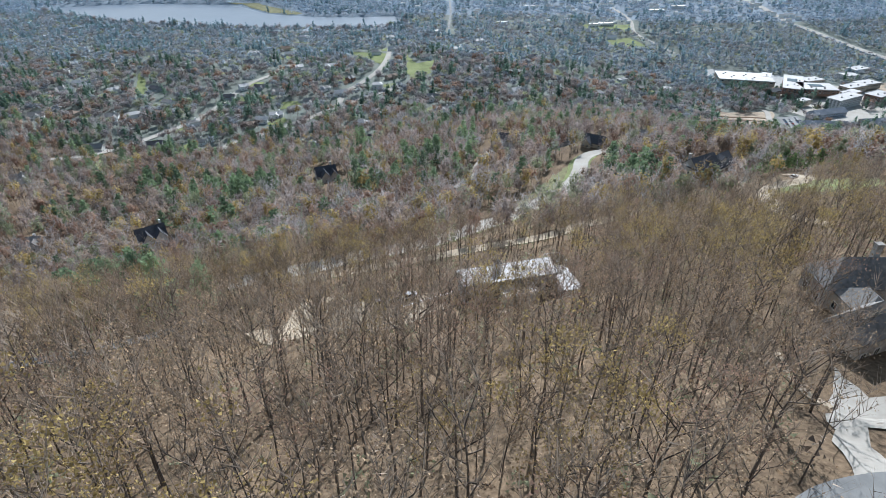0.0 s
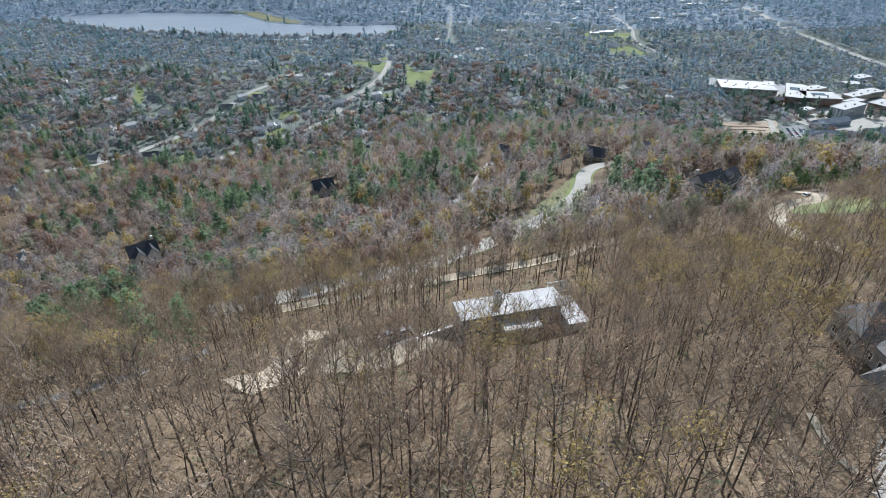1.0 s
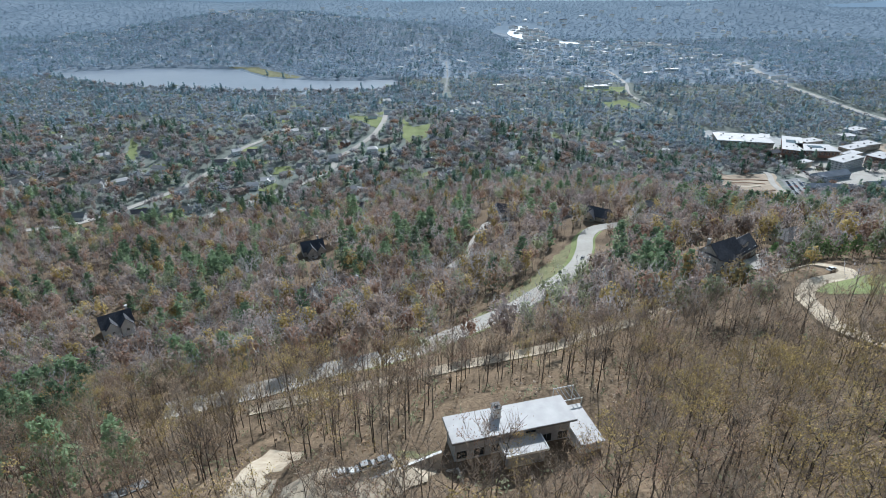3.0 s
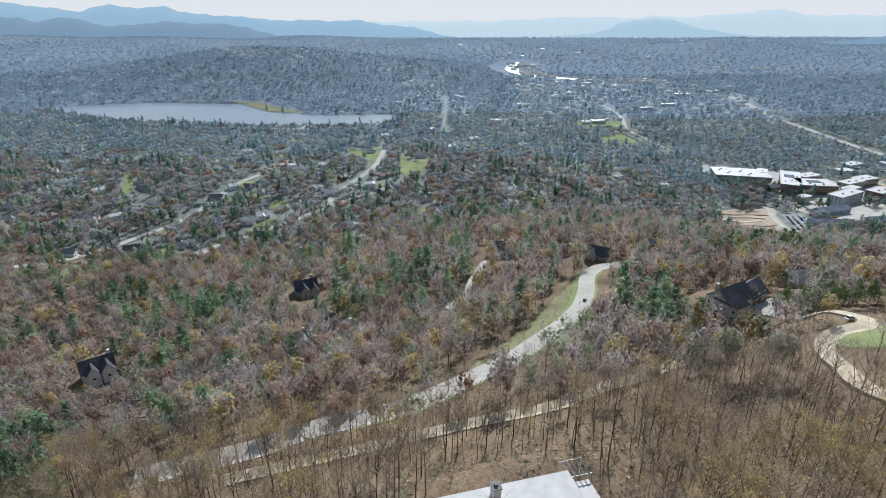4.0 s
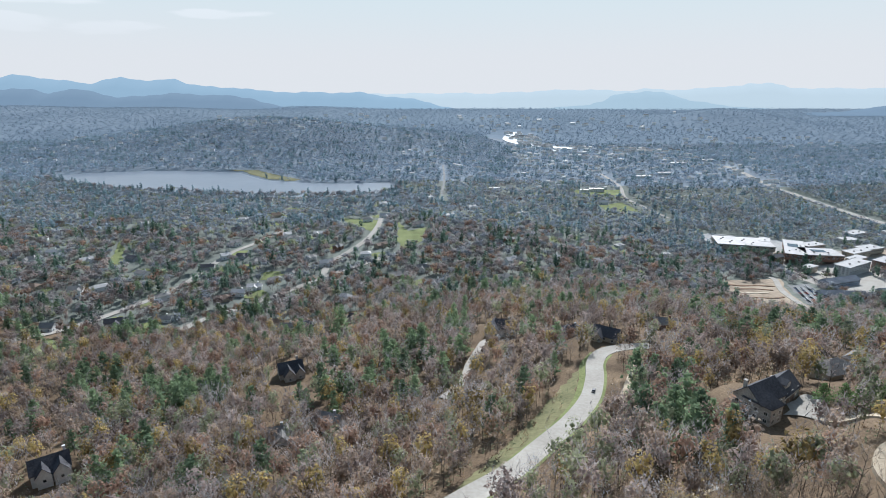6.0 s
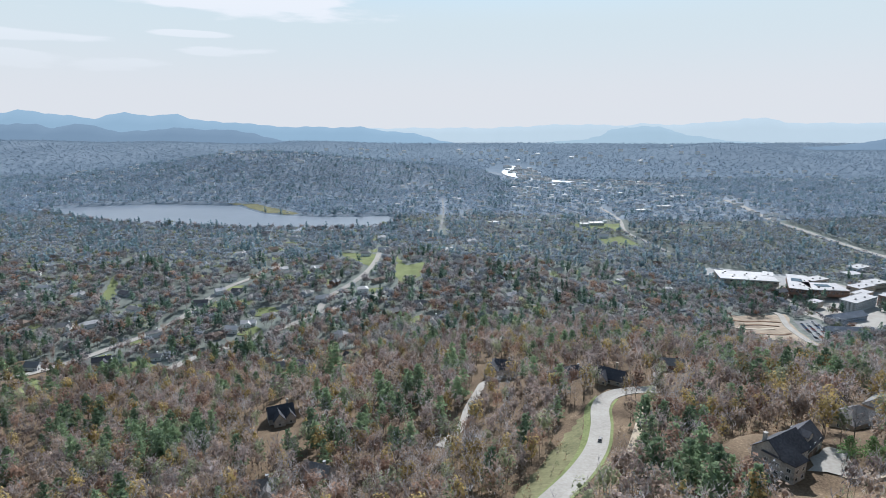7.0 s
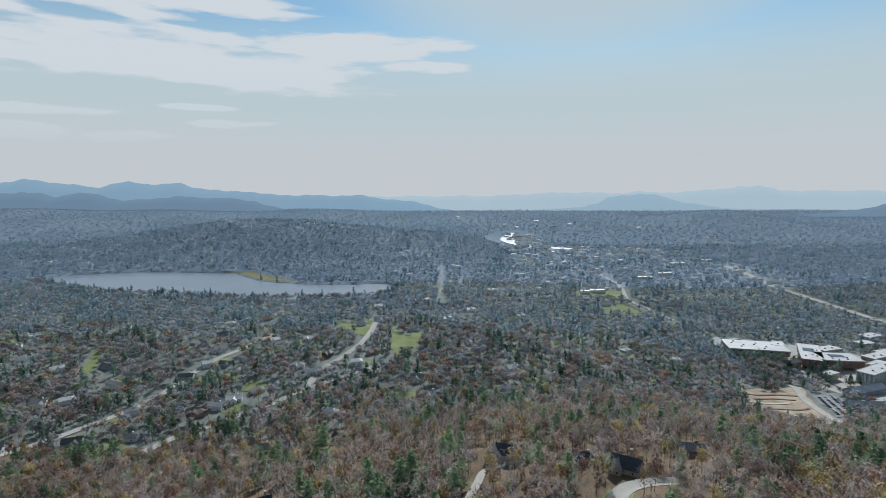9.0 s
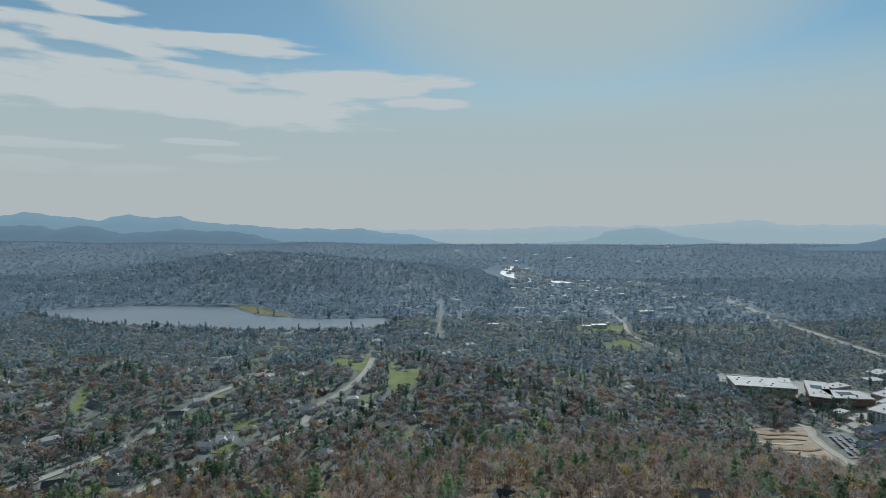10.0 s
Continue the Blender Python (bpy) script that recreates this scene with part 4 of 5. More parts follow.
TYRE = mat("black_rubber", (0.015, 0.015, 0.015), (0.03, 0.03, 0.03), 3.0, 0.5, 0.9)
MATT_BLACK = mat("dull_black_paint", (0.02, 0.02, 0.023), (0.035, 0.035, 0.04), 1.0, 0.5, 0.55, gloss=0.3)
PAINTS = [mat("car_paint_" + n, tuple(v * 0.85 for v in c), c, 1.0, 0.5, 0.25, gloss=0.6) for n, c in (("white", (0.75, 0.75, 0.74)), ("silver", (0.45, 0.46, 0.47)), ("black", (0.03, 0.03, 0.035)), ("blue", (0.05, 0.09, 0.2)), ("red", (0.3, 0.04, 0.03)))]
car(75.5, 321, -22, MATT_BLACK, "small black car driving on the concrete road")
car(146.6, 227, -60, PAINTS[0], "white pickup parked beside the lawn")
car(-22.8, 114.2, -68, PAINTS[0], "white car parked on the dirt yard", "cars at the white house")
car(-15.3, 117.6, -62, PAINTS[1], "silver car parked on the dirt yard", "cars at the white house")
car(-18.6, 116.3, -64, PAINTS[1], "silver car parked on the dirt yard", "cars at the white house")
park_pick = random.Random(9)
for i in range(46):
    s = i % 23
    px, py = (510 + s * 5.0, 1100 + s * 0.6) if i < 23 else (548 + s * 1.6, 845 + s * 6.0)
    if park_pick.random() < 0.75:
        car(px, py, 15 + park_pick.uniform(-5, 5), park_pick.choice(PAINTS), "parked car outside the shops", "cars at the shops")
for row, (ax, ay, bx, by) in enumerate(((463, 735, 493, 812), (471, 733, 503, 818), (480, 735, 514, 822), (489, 745, 522, 830))):
    for i in range(14):
        if park_pick.random() < 0.85:
            s = i / 13
            car(ax + (bx - ax) * s, ay + (by - ay) * s, 68 + park_pick.uniform(-4, 4), park_pick.choice(PAINTS), "parked car in the apartment car park", "cars in the car park")

# ---- trees ----
rng = np.random.default_rng(11)


class Shape:
    """Triangles gathered for one part of a tree."""

    def __init__(self):
        self.v, self.f, self.n = [], [], 0

    def add(self, verts, faces):
        self.v.append(np.asarray(verts, float))
        self.f.append(np.asarray(faces, int) + self.n)
        self.n += len(verts)

    def arrays(self):
        return np.concatenate(self.v), np.concatenate(self.f)


def across(d):
    d = d / np.linalg.norm(d)
    a = np.cross(d, (0.3, 0.9, 0.1))
    a /= np.linalg.norm(a)
    return a, np.cross(d, a)


def limb(shape, pts, radii, sides):
    """A tapered round limb through points, ending in a tip."""
    rings = []
    for i, (p, r) in enumerate(zip(pts[:-1], radii)):
        a, b = across(pts[i + 1] - p)
        ang = np.arange(sides) * 2 * np.pi / sides
        rings.append(p + r * (np.cos(ang)[:, None] * a + np.sin(ang)[:, None] * b))
    verts = np.concatenate(rings + [pts[-1][None]])
    faces = []
    for i in range(len(rings) - 1):
        for j in range(sides):
            a, b = i * sides + j, i * sides + (j + 1) % sides
            faces += [(a, b, b + sides), (a, b + sides, a + sides)]
    last, tip = (len(rings) - 1) * sides, len(verts) - 1
    faces += [(last + j, last + (j + 1) % sides, tip) for j in range(sides)]
    shape.add(verts, faces)


def spike(shape, p, q, w):
    """A thin three-sided twig."""
    a, b = across(q - p)
    shape.add([p + a * w, p - a * w * 0.5 + b * w * 0.87, p - a * w * 0.5 - b * w * 0.87, q], [(0, 1, 3), (1, 2, 3), (2, 0, 3)])


def blade(shape, p, q, w):
    a, _ = across(q - p)
    shape.add([p + a * w, p - a * w, q], [(0, 1, 2)])


def leaf(shape, p, s):
    """A ragged clump of leaves: a bent pair of triangles."""
    d = rng.normal(size=3)
    d /= np.linalg.norm(d)
    a, b = across(d)
    k = rng.uniform(0.6, 1.2, 4) * s
    shape.add([p + a * k[0], p + b * k[1] * 0.7, p - a * k[2], p - b * k[3] * 0.7 + d * s * 0.4], [(0, 1, 2), (0, 2, 3)])


def shard(shape, p, s):
    d = rng.normal(size=3)
    a, b = across(d)
    k = rng.uniform(0.6, 1.3, 3) * s
    shape.add([p + a * k[0], p - a * k[1] * 0.6 + b * k[1] * 0.8, p - a * k[2] * 0.6 - b * k[2] * 0.8], [(0, 1, 2)])


def clump(shape, centre, reach, count, size, solid=0.0):
    """One lobe of a crown: ragged leaf sprays lying over its surface, round an added solid core that blocks light."""
    if solid:
        shade_core = np.array([(1, 0, 0), (-1, 0, 0), (0, 1, 0), (0, -1, 0), (0, 0, 1), (0, 0, -1)], float) * rng.uniform(0.75, 1.15, (6, 1)) * reach * solid
        shape.add(centre + shade_core, [(0, 2, 4), (2, 1, 4), (1, 3, 4), (3, 0, 4), (2, 0, 5), (1, 2, 5), (3, 1, 5), (0, 3, 5)])
    for i in range(count):
        d = rng.normal(size=3) + (0, 0, 0.35)
        d /= np.linalg.norm(d)
        p = centre + d * reach * rng.uniform(0.72, 1.12)
        a, b = across(d / reach * reach.max() + rng.normal(size=3) * (0.35 if solid else 0.9) + (0, 0, 0.8))
        turn, k = rng.uniform(0, 6.3), rng.uniform(0.55, 1.3, 3) * size
        shape.add([p + (a * math.cos(turn + j * 2.094) + b * math.sin(turn + j * 2.094)) * k[j] for j in range(3)], [(0, 1, 2)])


def broadleaf(tall, leaves, size, lod, full=False):
    """Trunk with limbs, twigs, and leaf clumps of a woodland tree whose limbs sweep upward. leaves: how many clumps hang on it."""
    wood, twigs, crown = Shape(), Shape(), Shape()
    lean = rng.normal(size=2) * 0.05 * tall
    fork = rng.uniform(0.3, 0.5) if not full else rng.uniform(0.2, 0.32)
    sides, r0, segs, limbs = (6, 4)[lod], tall * rng.uniform(0.006, 0.0105), (5, 3)[lod], (9, 6)[lod]
    steps = np.linspace(0, 1, segs + 1)
    line = np.array([[lean[0] * t * t + rng.normal() * 0.12, lean[1] * t * t + rng.normal() * 0.12, tall * t * 0.93 - 0.6 * (t == 0)] for t in steps])
    line[0, :2] = 0
    limb(wood, line, r0 * np.linspace(1, 0.25, segs), sides)
    tips = []
    for i in range(limbs):
        t = fork + (0.9 - fork) * (i + rng.uniform(0, 0.8)) / limbs
        base = np.array([np.interp(t, steps, line[:, k]) for k in range(3)])
        ang, out = i * 2.4 + rng.uniform(-0.5, 0.5), tall * (0.24 if full else 0.155) * (1.15 - 0.65 * max(t - fork, 0) / (1 - fork)) * rng.uniform(0.7, 1.25)
        end = base + np.array([np.cos(ang) * out, np.sin(ang) * out, out * rng.uniform(1.1, 2.1)])
        mid = base * 0.5 + end * 0.5 + np.array([np.cos(ang), np.sin(ang), -0.5]) * out * 0.16
        limb(wood, np.array([base, mid, end]), r0 * np.array([0.42, 0.22]) * (1.25 - t * 0.5), (4, 3)[lod])
        tips += [(base, mid), (mid, end), (mid, end)]
    tips += [(line[-2], line[-1])] * 2
    mid_z, half, wide = tall * (0.5 + fork * 0.55), tall * (0.5 - fork * 0.35), tall * rng.uniform(0.17, 0.23)
    for i in range((150, 62)[lod]):
        base, end = tips[i % len(tips)]
        p = base + (end - base) * rng.uniform(0.1, 1.0)
        ang = rng.uniform(0, 6.3)
        q = p + np.array([np.cos(ang), np.sin(ang), rng.uniform(0.5, 2.4)]) * tall * rng.uniform(0.03, 0.075) * (1.3 if full else 1.0)
        blade(twigs, p, q, (0.034, 0.085)[lod] * rng.uniform(0.6, 1.3))
        if lod == 0 and i % 4 == 0:
            blade(twigs, (p + q) / 2, q + rng.normal(size=3) * 0.35, 0.015)
    if lod == 0:
        knots = []
        for i in range(22):
            base, end = tips[rng.integers(len(tips))]
            knots.append(base + (end - base) * rng.uniform(0.4, 1.25) + rng.normal(size=3) * tall * 0.03)
        for i in range(leaves):
            base, end = tips[rng.integers(len(tips))]
            p = base + (end - base) * rng.uniform(0.2, 1.25) + rng.normal(size=3) * tall * 0.038
            if leaves > 300 and i % 5:
                p = knots[i % 22] + rng.normal(size=3) * (0.62, 0.62, 0.42)
            shard(crown, p, size * rng.uniform(0.55, 1.35))
    else:
        middle = np.array([lean[0] * 0.5, lean[1] * 0.5, mid_z])
        solid = 0.0 if leaves < 100 else 0.38
        clump(crown, middle, np.array((wide * 0.72, wide * 0.72, half * 0.8)), leaves // 4, size, solid)
        for i in range(5):
            ang, up = i * 1.26 + rng.uniform(-0.4, 0.4), rng.uniform(-0.45, 0.75)
            out = wide * 0.62 * math.sqrt(1 - 0.8 * up * up)
            clump(crown, middle + np.array((math.cos(ang) * out, math.sin(ang) * out, up * half * 0.75)), np.array((wide * 0.52, wide * 0.52, half * 0.42)) * rng.uniform(0.75, 1.15), leaves * 3 // 20, size, solid)
    return wood.arrays(), twigs.arrays(), crown.arrays()


def pine(tall, lod):
    """Trunk and needle boughs of a pine, open and layered."""
    wood, crown = Shape(), Shape()
    sides, r0 = (6, 4, 3)[lod], tall * 0.013
    line = np.array([[0, 0, -0.6], [rng.normal() * 0.2, rng.normal() * 0.2, tall * 0.5], [0, 0, tall * 0.97]])
    limb(wood, line, (r0, r0 * 0.6), sides)
    start = rng.uniform(0.12, 0.38)
    whorls, arms = (12, 9, 5)[lod], (8, 6, 4)[lod]
    for i in range(whorls):
        t = start + (0.99 - start) * i / whorls
        reach = tall * 0.32 * (1.02 - (t - start) / (1 - start)) ** 0.8 + 0.4
        for j in range(arms):
            ang = j * 6.283 / arms + i * 0.9 + rng.uniform(-0.35, 0.35)
            far = reach * rng.uniform(0.6, 1.15)
            way = np.array([np.cos(ang), np.sin(ang), rng.uniform(-0.05, 0.32)])
            p = np.array([0, 0, tall * t + rng.normal() * 0.3])
            if lod == 0:
                spike(wood, p, p + way * far * 0.8, 0.05)
            for k in range((9, 5, 2)[lod]):
                q = p + way * far * (0.3 + 0.7 * (k + rng.uniform(0, 0.6)) / (9, 5, 2)[lod])
                (leaf if lod == 0 else shard)(crown, q + rng.normal(size=3) * 0.2, (0.036, 0.055, 0.135)[lod] * tall * rng.uniform(0.7, 1.2) * (1.15 - 0.5 * t))
        if lod and i % 2 == 0:
            clump(crown, np.array((0, 0, tall * t)), np.array((reach, reach, tall * 0.07)), 0, 1.0, 0.62)
    return wood.arrays(), None, crown.arrays()


def dome(tall, wide, lobes, count, size, pointed=False):
    """A far tree: thin trunk and a crown of a few uneven lobes, or tapering tiers, each ragged at its edge."""
    wood, crown = Shape(), Shape()
    limb(wood, np.array([[0, 0, -0.5], [0, 0, tall * 0.8]]), (tall * 0.014,), 3)
    if pointed:
        for i in range(lobes):
            t = (i + 0.5) / lobes
            r = wide * (1.08 - t) ** 0.75 * rng.uniform(0.8, 1.15)
            at = np.array((rng.normal() * wide * 0.1, rng.normal() * wide * 0.1, tall * (0.22 + 0.72 * t)))
            clump(crown, at, np.array((r, r, tall * 0.95 / lobes)), count, size, 0.5)
    else:
        for i in range(lobes):
            ang, up = i * 2.4 + rng.uniform(-0.5, 0.5), rng.uniform(-0.4, 0.6)
            out = 0.0 if lobes == 1 else wide * rng.uniform(0.35, 0.6)
            r = wide * (1.0 if lobes == 1 else rng.uniform(0.55, 0.78))
            clump(crown, np.array((math.cos(ang) * out, math.sin(ang) * out, tall * (0.6 + 0.22 * up))), np.array((r, r, r * rng.uniform(0.85, 1.1) if lobes > 1 else tall * 0.36)), count, size, 0.45)
    return wood.arrays(), None, crown.arrays()


KINDS = {"bare": LEAF_TAN, "tan": LEAF_TAN, "russet": LEAF_RUST, "gold": LEAF_GOLD, "pine": LEAF_PINE}
# Sets for farther woods; haze is put into their cooler colours.
DULL = {"bare": MAUVE_TWIG, "tan": LEAF_DULL, "russet": LEAF_RUST, "gold": LEAF_OLIVE, "pine": DARK_PINE}
GREY = {"bare": GREY_TWIG, "tan": MAUVE_TWIG, "russet": LEAF_DULL, "gold": LEAF_OLIVE, "pine": HAZE_PINE}
HAZED = {"bare": HAZE_TWIG, "tan": HAZE_BROWN, "russet": HAZE_BROWN, "gold": HAZE_TWIG, "pine": HAZE_PINE}
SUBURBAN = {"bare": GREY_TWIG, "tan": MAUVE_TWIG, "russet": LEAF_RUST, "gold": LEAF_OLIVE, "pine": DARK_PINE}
LAKESIDE = {"bare": HAZE_BROWN, "tan": GREY_TWIG, "russet": MAUVE_TWIG, "gold": LEAF_OLIVE, "pine": HAZE_PINE}
NUMBERS = {"bare": ((230, 0.085), (60, 0.34)), "tan": ((520, 0.115), (125, 0.62)), "russet": ((680, 0.125), (140, 0.66)), "gold": ((860, 0.15), (140, 0.64))}
WORDS = {"bare": "bare grey-brown", "tan": "tan-leaved", "russet": "russet oak", "gold": "yellow-green", "pine": "dark green pine"}
SORTS = {}
for kind in KINDS:
    for lod in range(4):
        made = []
        for i in range((6, 6, 8, 6)[lod]):
            if lod == 2:
                made.append(dome(16.0, 6.4, 3, 17, 1.5, True) if kind == "pine" else dome(15.5, 6.2, 4, 14, 1.25))
            elif lod == 3:
                made.append(dome(14.5, 6.2, 2, 5, 2.3, True) if kind == "pine" else dome(14.5, 6.2, 2, 5, 2.1))
            elif kind == "pine":
                made.append(pine(18.0, lod))
            else:
                made.append(broadleaf(18.0, *NUMBERS[kind][lod], lod, lod == 1 or kind in ("russet", "gold")))
        SORTS[kind, lod] = made


def scatter(x0, x1, y0, y1, step):
    """A jittered net of places in the valley, fanning out from the hill."""
    ys = np.arange(y0, y1, step)
    out = []
    for y in ys:
        w0, w1 = (x0, x1) if x1 else (-(0.83 * y + x0), 0.83 * y + x0)
        xs = np.arange(w0, w1, step)
        out.append(np.stack([xs, y + 0 * xs], 1))
    p = np.concatenate(out)
    return p + rng.uniform(-0.5, 0.5, p.shape) * step


def open_places(p, tall=True):
    keep = np.ones(len(p), bool)
    for pts, margin, closed in CLEAR + (SUNNY if tall else []):
        lo, hi = np.min(pts, 0) - margin - 2, np.max(pts, 0) + margin + 2
        box = np.all((p > lo) & (p < hi), 1) & keep
        if not box.any():
            continue
        q = p[box]
        d = off_line(pts, q[:, 0], q[:, 1], closed)
        bad = d < margin
        if closed:
            bad |= inside(tuple(pts), q[:, 0], q[:, 1])
        keep[np.flatnonzero(box)[bad]] = False
    return p[keep]


def wave(p, size, turn):
    """A slow unevenness of the woods, about -1 to 1."""
    a, b = p[:, 0] * math.cos(turn) + p[:, 1] * math.sin(turn), p[:, 1] * math.cos(turn) - p[:, 0] * math.sin(turn)
    return (np.sin(a / size) + np.sin(b / size * 1.3 + 1) + np.sin((a + b) / size * 2.1 + turn) + np.sin((a - 0.6 * b) / size * 3.7 + 2)) / 2.6


# where yellowing trees, and where pines, stand close together: x, y, reach
GOLD_SPOTS = ((38, 97, 9), (64, 118, 13), (45, 78, 6), (84, 120, 12), (-27, 35, 5), (-52, 44, 7), (-84, 88, 12), (-100, 110, 12), (-90, 200, 16), (72, 126, 8), (49, 120, 9), (52, 104, 14), (75, 123, 14), (54, 87, 12), (50, 79, 9), (27, 141, 10), (36, 125, 8), (-103, 190, 14), (-105, 148, 14), (-60, 150, 14), (-20, 160, 12))
PINE_SPOTS = ((-100, 120, 9), (-75, 118, 6), (-120, 150, 16), (-150, 200, 20), (-95, 205, 12), (-100, 250, 12), (-157, 380, 26), (-45, 365, 16), (-200, 385, 20), (75, 360, 10), (60, 330, 8), (-70, 360, 16), (-146, 384, 18), (-294, 579, 26), (-366, 558, 22), (-19, 578, 20), (-29, 431, 16), (8, 453, 12), (-41, 362, 10), (75, 388, 9), (101, 304, 14), (-58, 331, 10), (-197, 612, 18), (-260, 447, 18), (-277, 638, 22), (83, 240, 14), (92, 232, 12))


def sort_out(p):
    """Which kind of tree stands at each place."""
    chance, green, gold = rng.uniform(size=len(p)), wave(p, 31, 0.7), wave(p, 23, 2.1)
    valley = np.clip((p[:, 1] - 190) / 250, 0, 1)
    kinds = np.full(len(p), "bare", dtype="<U6")
    kinds[chance > 0.50 - 0.28 * gold - 0.06 * valley] = "tan"
    kinds[chance > 0.84 - 0.18 * wave(p, 19, 0.2) - 0.04 * valley] = "russet"
    kinds[(chance > 0.90 - 0.16 * wave(p, 15, 1.3)) & (rng.uniform(size=len(p)) < 0.75)] = "gold"
    kinds[rng.uniform(size=len(p)) < np.clip((0.04 + 0.55 * np.clip(green - 0.25, 0, 1)) * valley + 0.03 * np.clip((p[:, 1] - 550) / 150, 0, 1) + 0.3 * (wave(p, 34, 2.9) > 0.6) * np.clip((p[:, 1] - 450) / 250, 0, 1), 0, 0.85)] = "pine"
    for spots, kind, share in ((GOLD_SPOTS, "gold", 0.26), (PINE_SPOTS, "pine", 0.5)):
        for x, y, reach in spots:
            kinds[(np.hypot(p[:, 0] - x, p[:, 1] - y) < reach) & (rng.uniform(size=len(p)) < share)] = kind
    return kinds


def mesh_from(name, verts, faces, slots, materials):
    me = bpy.data.meshes.new(name)
    me.vertices.add(len(verts))
    me.vertices.foreach_set("co", verts.ravel().astype(np.float32))
    me.loops.add(faces.size)
    me.loops.foreach_set("vertex_index", faces.ravel().astype(np.int32))
    me.polygons.add(len(faces))
    me.polygons.foreach_set("loop_start", np.arange(0, faces.size, 3, dtype=np.int32))
    for m in materials:
        me.materials.append(m)
    me.polygons.foreach_set("material_index", slots)
    me.update()
    me.validate()
    return me


def plant(name, p, kinds, lod, tall, label, leaves=KINDS, bark=None, wide=1.0, twig=None):
    """Woods of one level of detail: for each kind of tree one mesh of trunks, twigs and crowns."""
    z = ground_z(p[:, 0], p[:, 1])
    turn, size = rng.uniform(0, 6.283, len(p)), tall / 18 * rng.uniform(0.72, 1.2, len(p))
    pick, tone = rng.integers(0, 100, len(p)), rng.uniform(-0.14, 0.14, len(p)) + 0.05 * wave(p, 85, 0.4)
    for kind in KINDS:
        mine = np.flatnonzero(kinds == kind)
        if not len(mine):
            continue
        verts, faces, slots, tones, n = [], [], [], [], 0
        for i, parts in enumerate(SORTS[kind, lod]):
            some = mine[pick[mine] % len(SORTS[kind, lod]) == i]
            if not len(some):
                continue
            c, s, k = np.cos(turn[some])[:, None], np.sin(turn[some])[:, None], size[some][:, None]
            for slot, shape in enumerate(parts):
                if shape is None:
                    continue
                v, f = shape
                x = (v[None, :, 0] * c - v[None, :, 1] * s) * k * wide + p[some, 0][:, None]
                y = (v[None, :, 0] * s + v[None, :, 1] * c) * k * wide + p[some, 1][:, None]
                h = v[None, :, 2] * k * (1.12 if kind == "pine" else 1) + z[some][:, None]
                verts.append(np.stack([x, y, h], -1).reshape(-1, 3))
                faces.append((f[None] + (np.arange(len(some)) * len(v))[:, None, None] + n).reshape(-1, 3))
                slots.append(np.full(len(some) * len(f), slot, np.int32))
                tones.append(np.repeat(tone[some], len(v)))
                n += len(some) * len(v)
        me = mesh_from(kind + "_" + name, np.concatenate(verts), np.concatenate(faces), np.concatenate(slots), (bark or BARK, twig or TWIG, leaves[kind]))
        me.attributes.new("tone", "FLOAT", "POINT").data.foreach_set("value", np.concatenate(tones).astype(np.float32))
        tagged(new(kind + "_" + name, me), label % WORDS[kind], "woodland", kind="stuff")


TREE_MESHES = {}


def tree(x, y, kind, tall, i, label, leaves=None, wide=1.0, group="trees of the near hillside"):
    """A single tree: trunk with limbs, twigs, leaves."""
    top = thing({"bare": "bare_tree", "tan": "oak_tree", "russet": "oak_tree", "gold": "maple_tree", "pine": "pine_tree"}[kind], x, y, float(ground_z(x, y)), i * 77 % 360, label, "tree", group)
    top.scale = (tall / 18 * wide, tall / 18 * wide, tall / 18)
    for slot, (shape, part_name) in enumerate(zip(SORTS[kind, 0][i % 6], ("trunk", "branchwork", "crown"))):
        if shape is None:
            continue
        key = (kind, i % 6, slot, leaves)
        if key not in TREE_MESHES:
            v, f = shape
            TREE_MESHES[key] = mesh_from(part_name, v, f, np.zeros(len(f), np.int32), ((BARK, TWIG, leaves or KINDS[kind])[slot],))
        ob = new(part_name, TREE_MESHES[key])
        ob.parent = top
    return top


# single trees that stand out
SINGLES = [(147.5, 265, "pine", 11), (152, 260.5, "pine", 11.5), (155, 257, "pine", 11), (159.5, 257, "pine", 12), (163, 255, "pine", 11), (167, 252.5, "pine", 12), (172, 250.5, "pine", 11), (178, 248, "pine", 12),
           (69.5, 275, "pine", 11), (-103, 260, "pine", 15), (-104, 209, "pine", 14), (-134, 205, "pine", 15), (-155, 390, "pine", 14), (-200, 383, "pine", 15), (-70, 360, "pine", 14), (-43, 370, "pine", 15)]
for i, (x, y, kind, tall) in enumerate(SINGLES):
    tree(x, y, kind, tall, i, "fresh green pine in a row beside a driveway" if i < 8 else "green pine with open layered boughs", FRESH_PINE if i < 8 else DARK_PINE if i == 8 else None, 0.45 if i == 8 else 1.15, "pines of the slope")
for i, (x, y, tall) in enumerate(((22.5, 266, 19), (17, 262, 16), (-38, 265, 15), (-15, 186, 13), (30, 215, 14))):
    tree(x, y, "russet", tall, i, "tall oak in orange-brown autumn leaf", LEAF_ORANGE if i != 4 else None, group="orange oaks beside the road")
tree(-160, 589, "gold", 16, 3, "single maple in bright yellow leaf", LEAF_BRIGHT, 1.3, "")
CLEAR.append(([(-160, 589), (-154, 562)], 8, False))

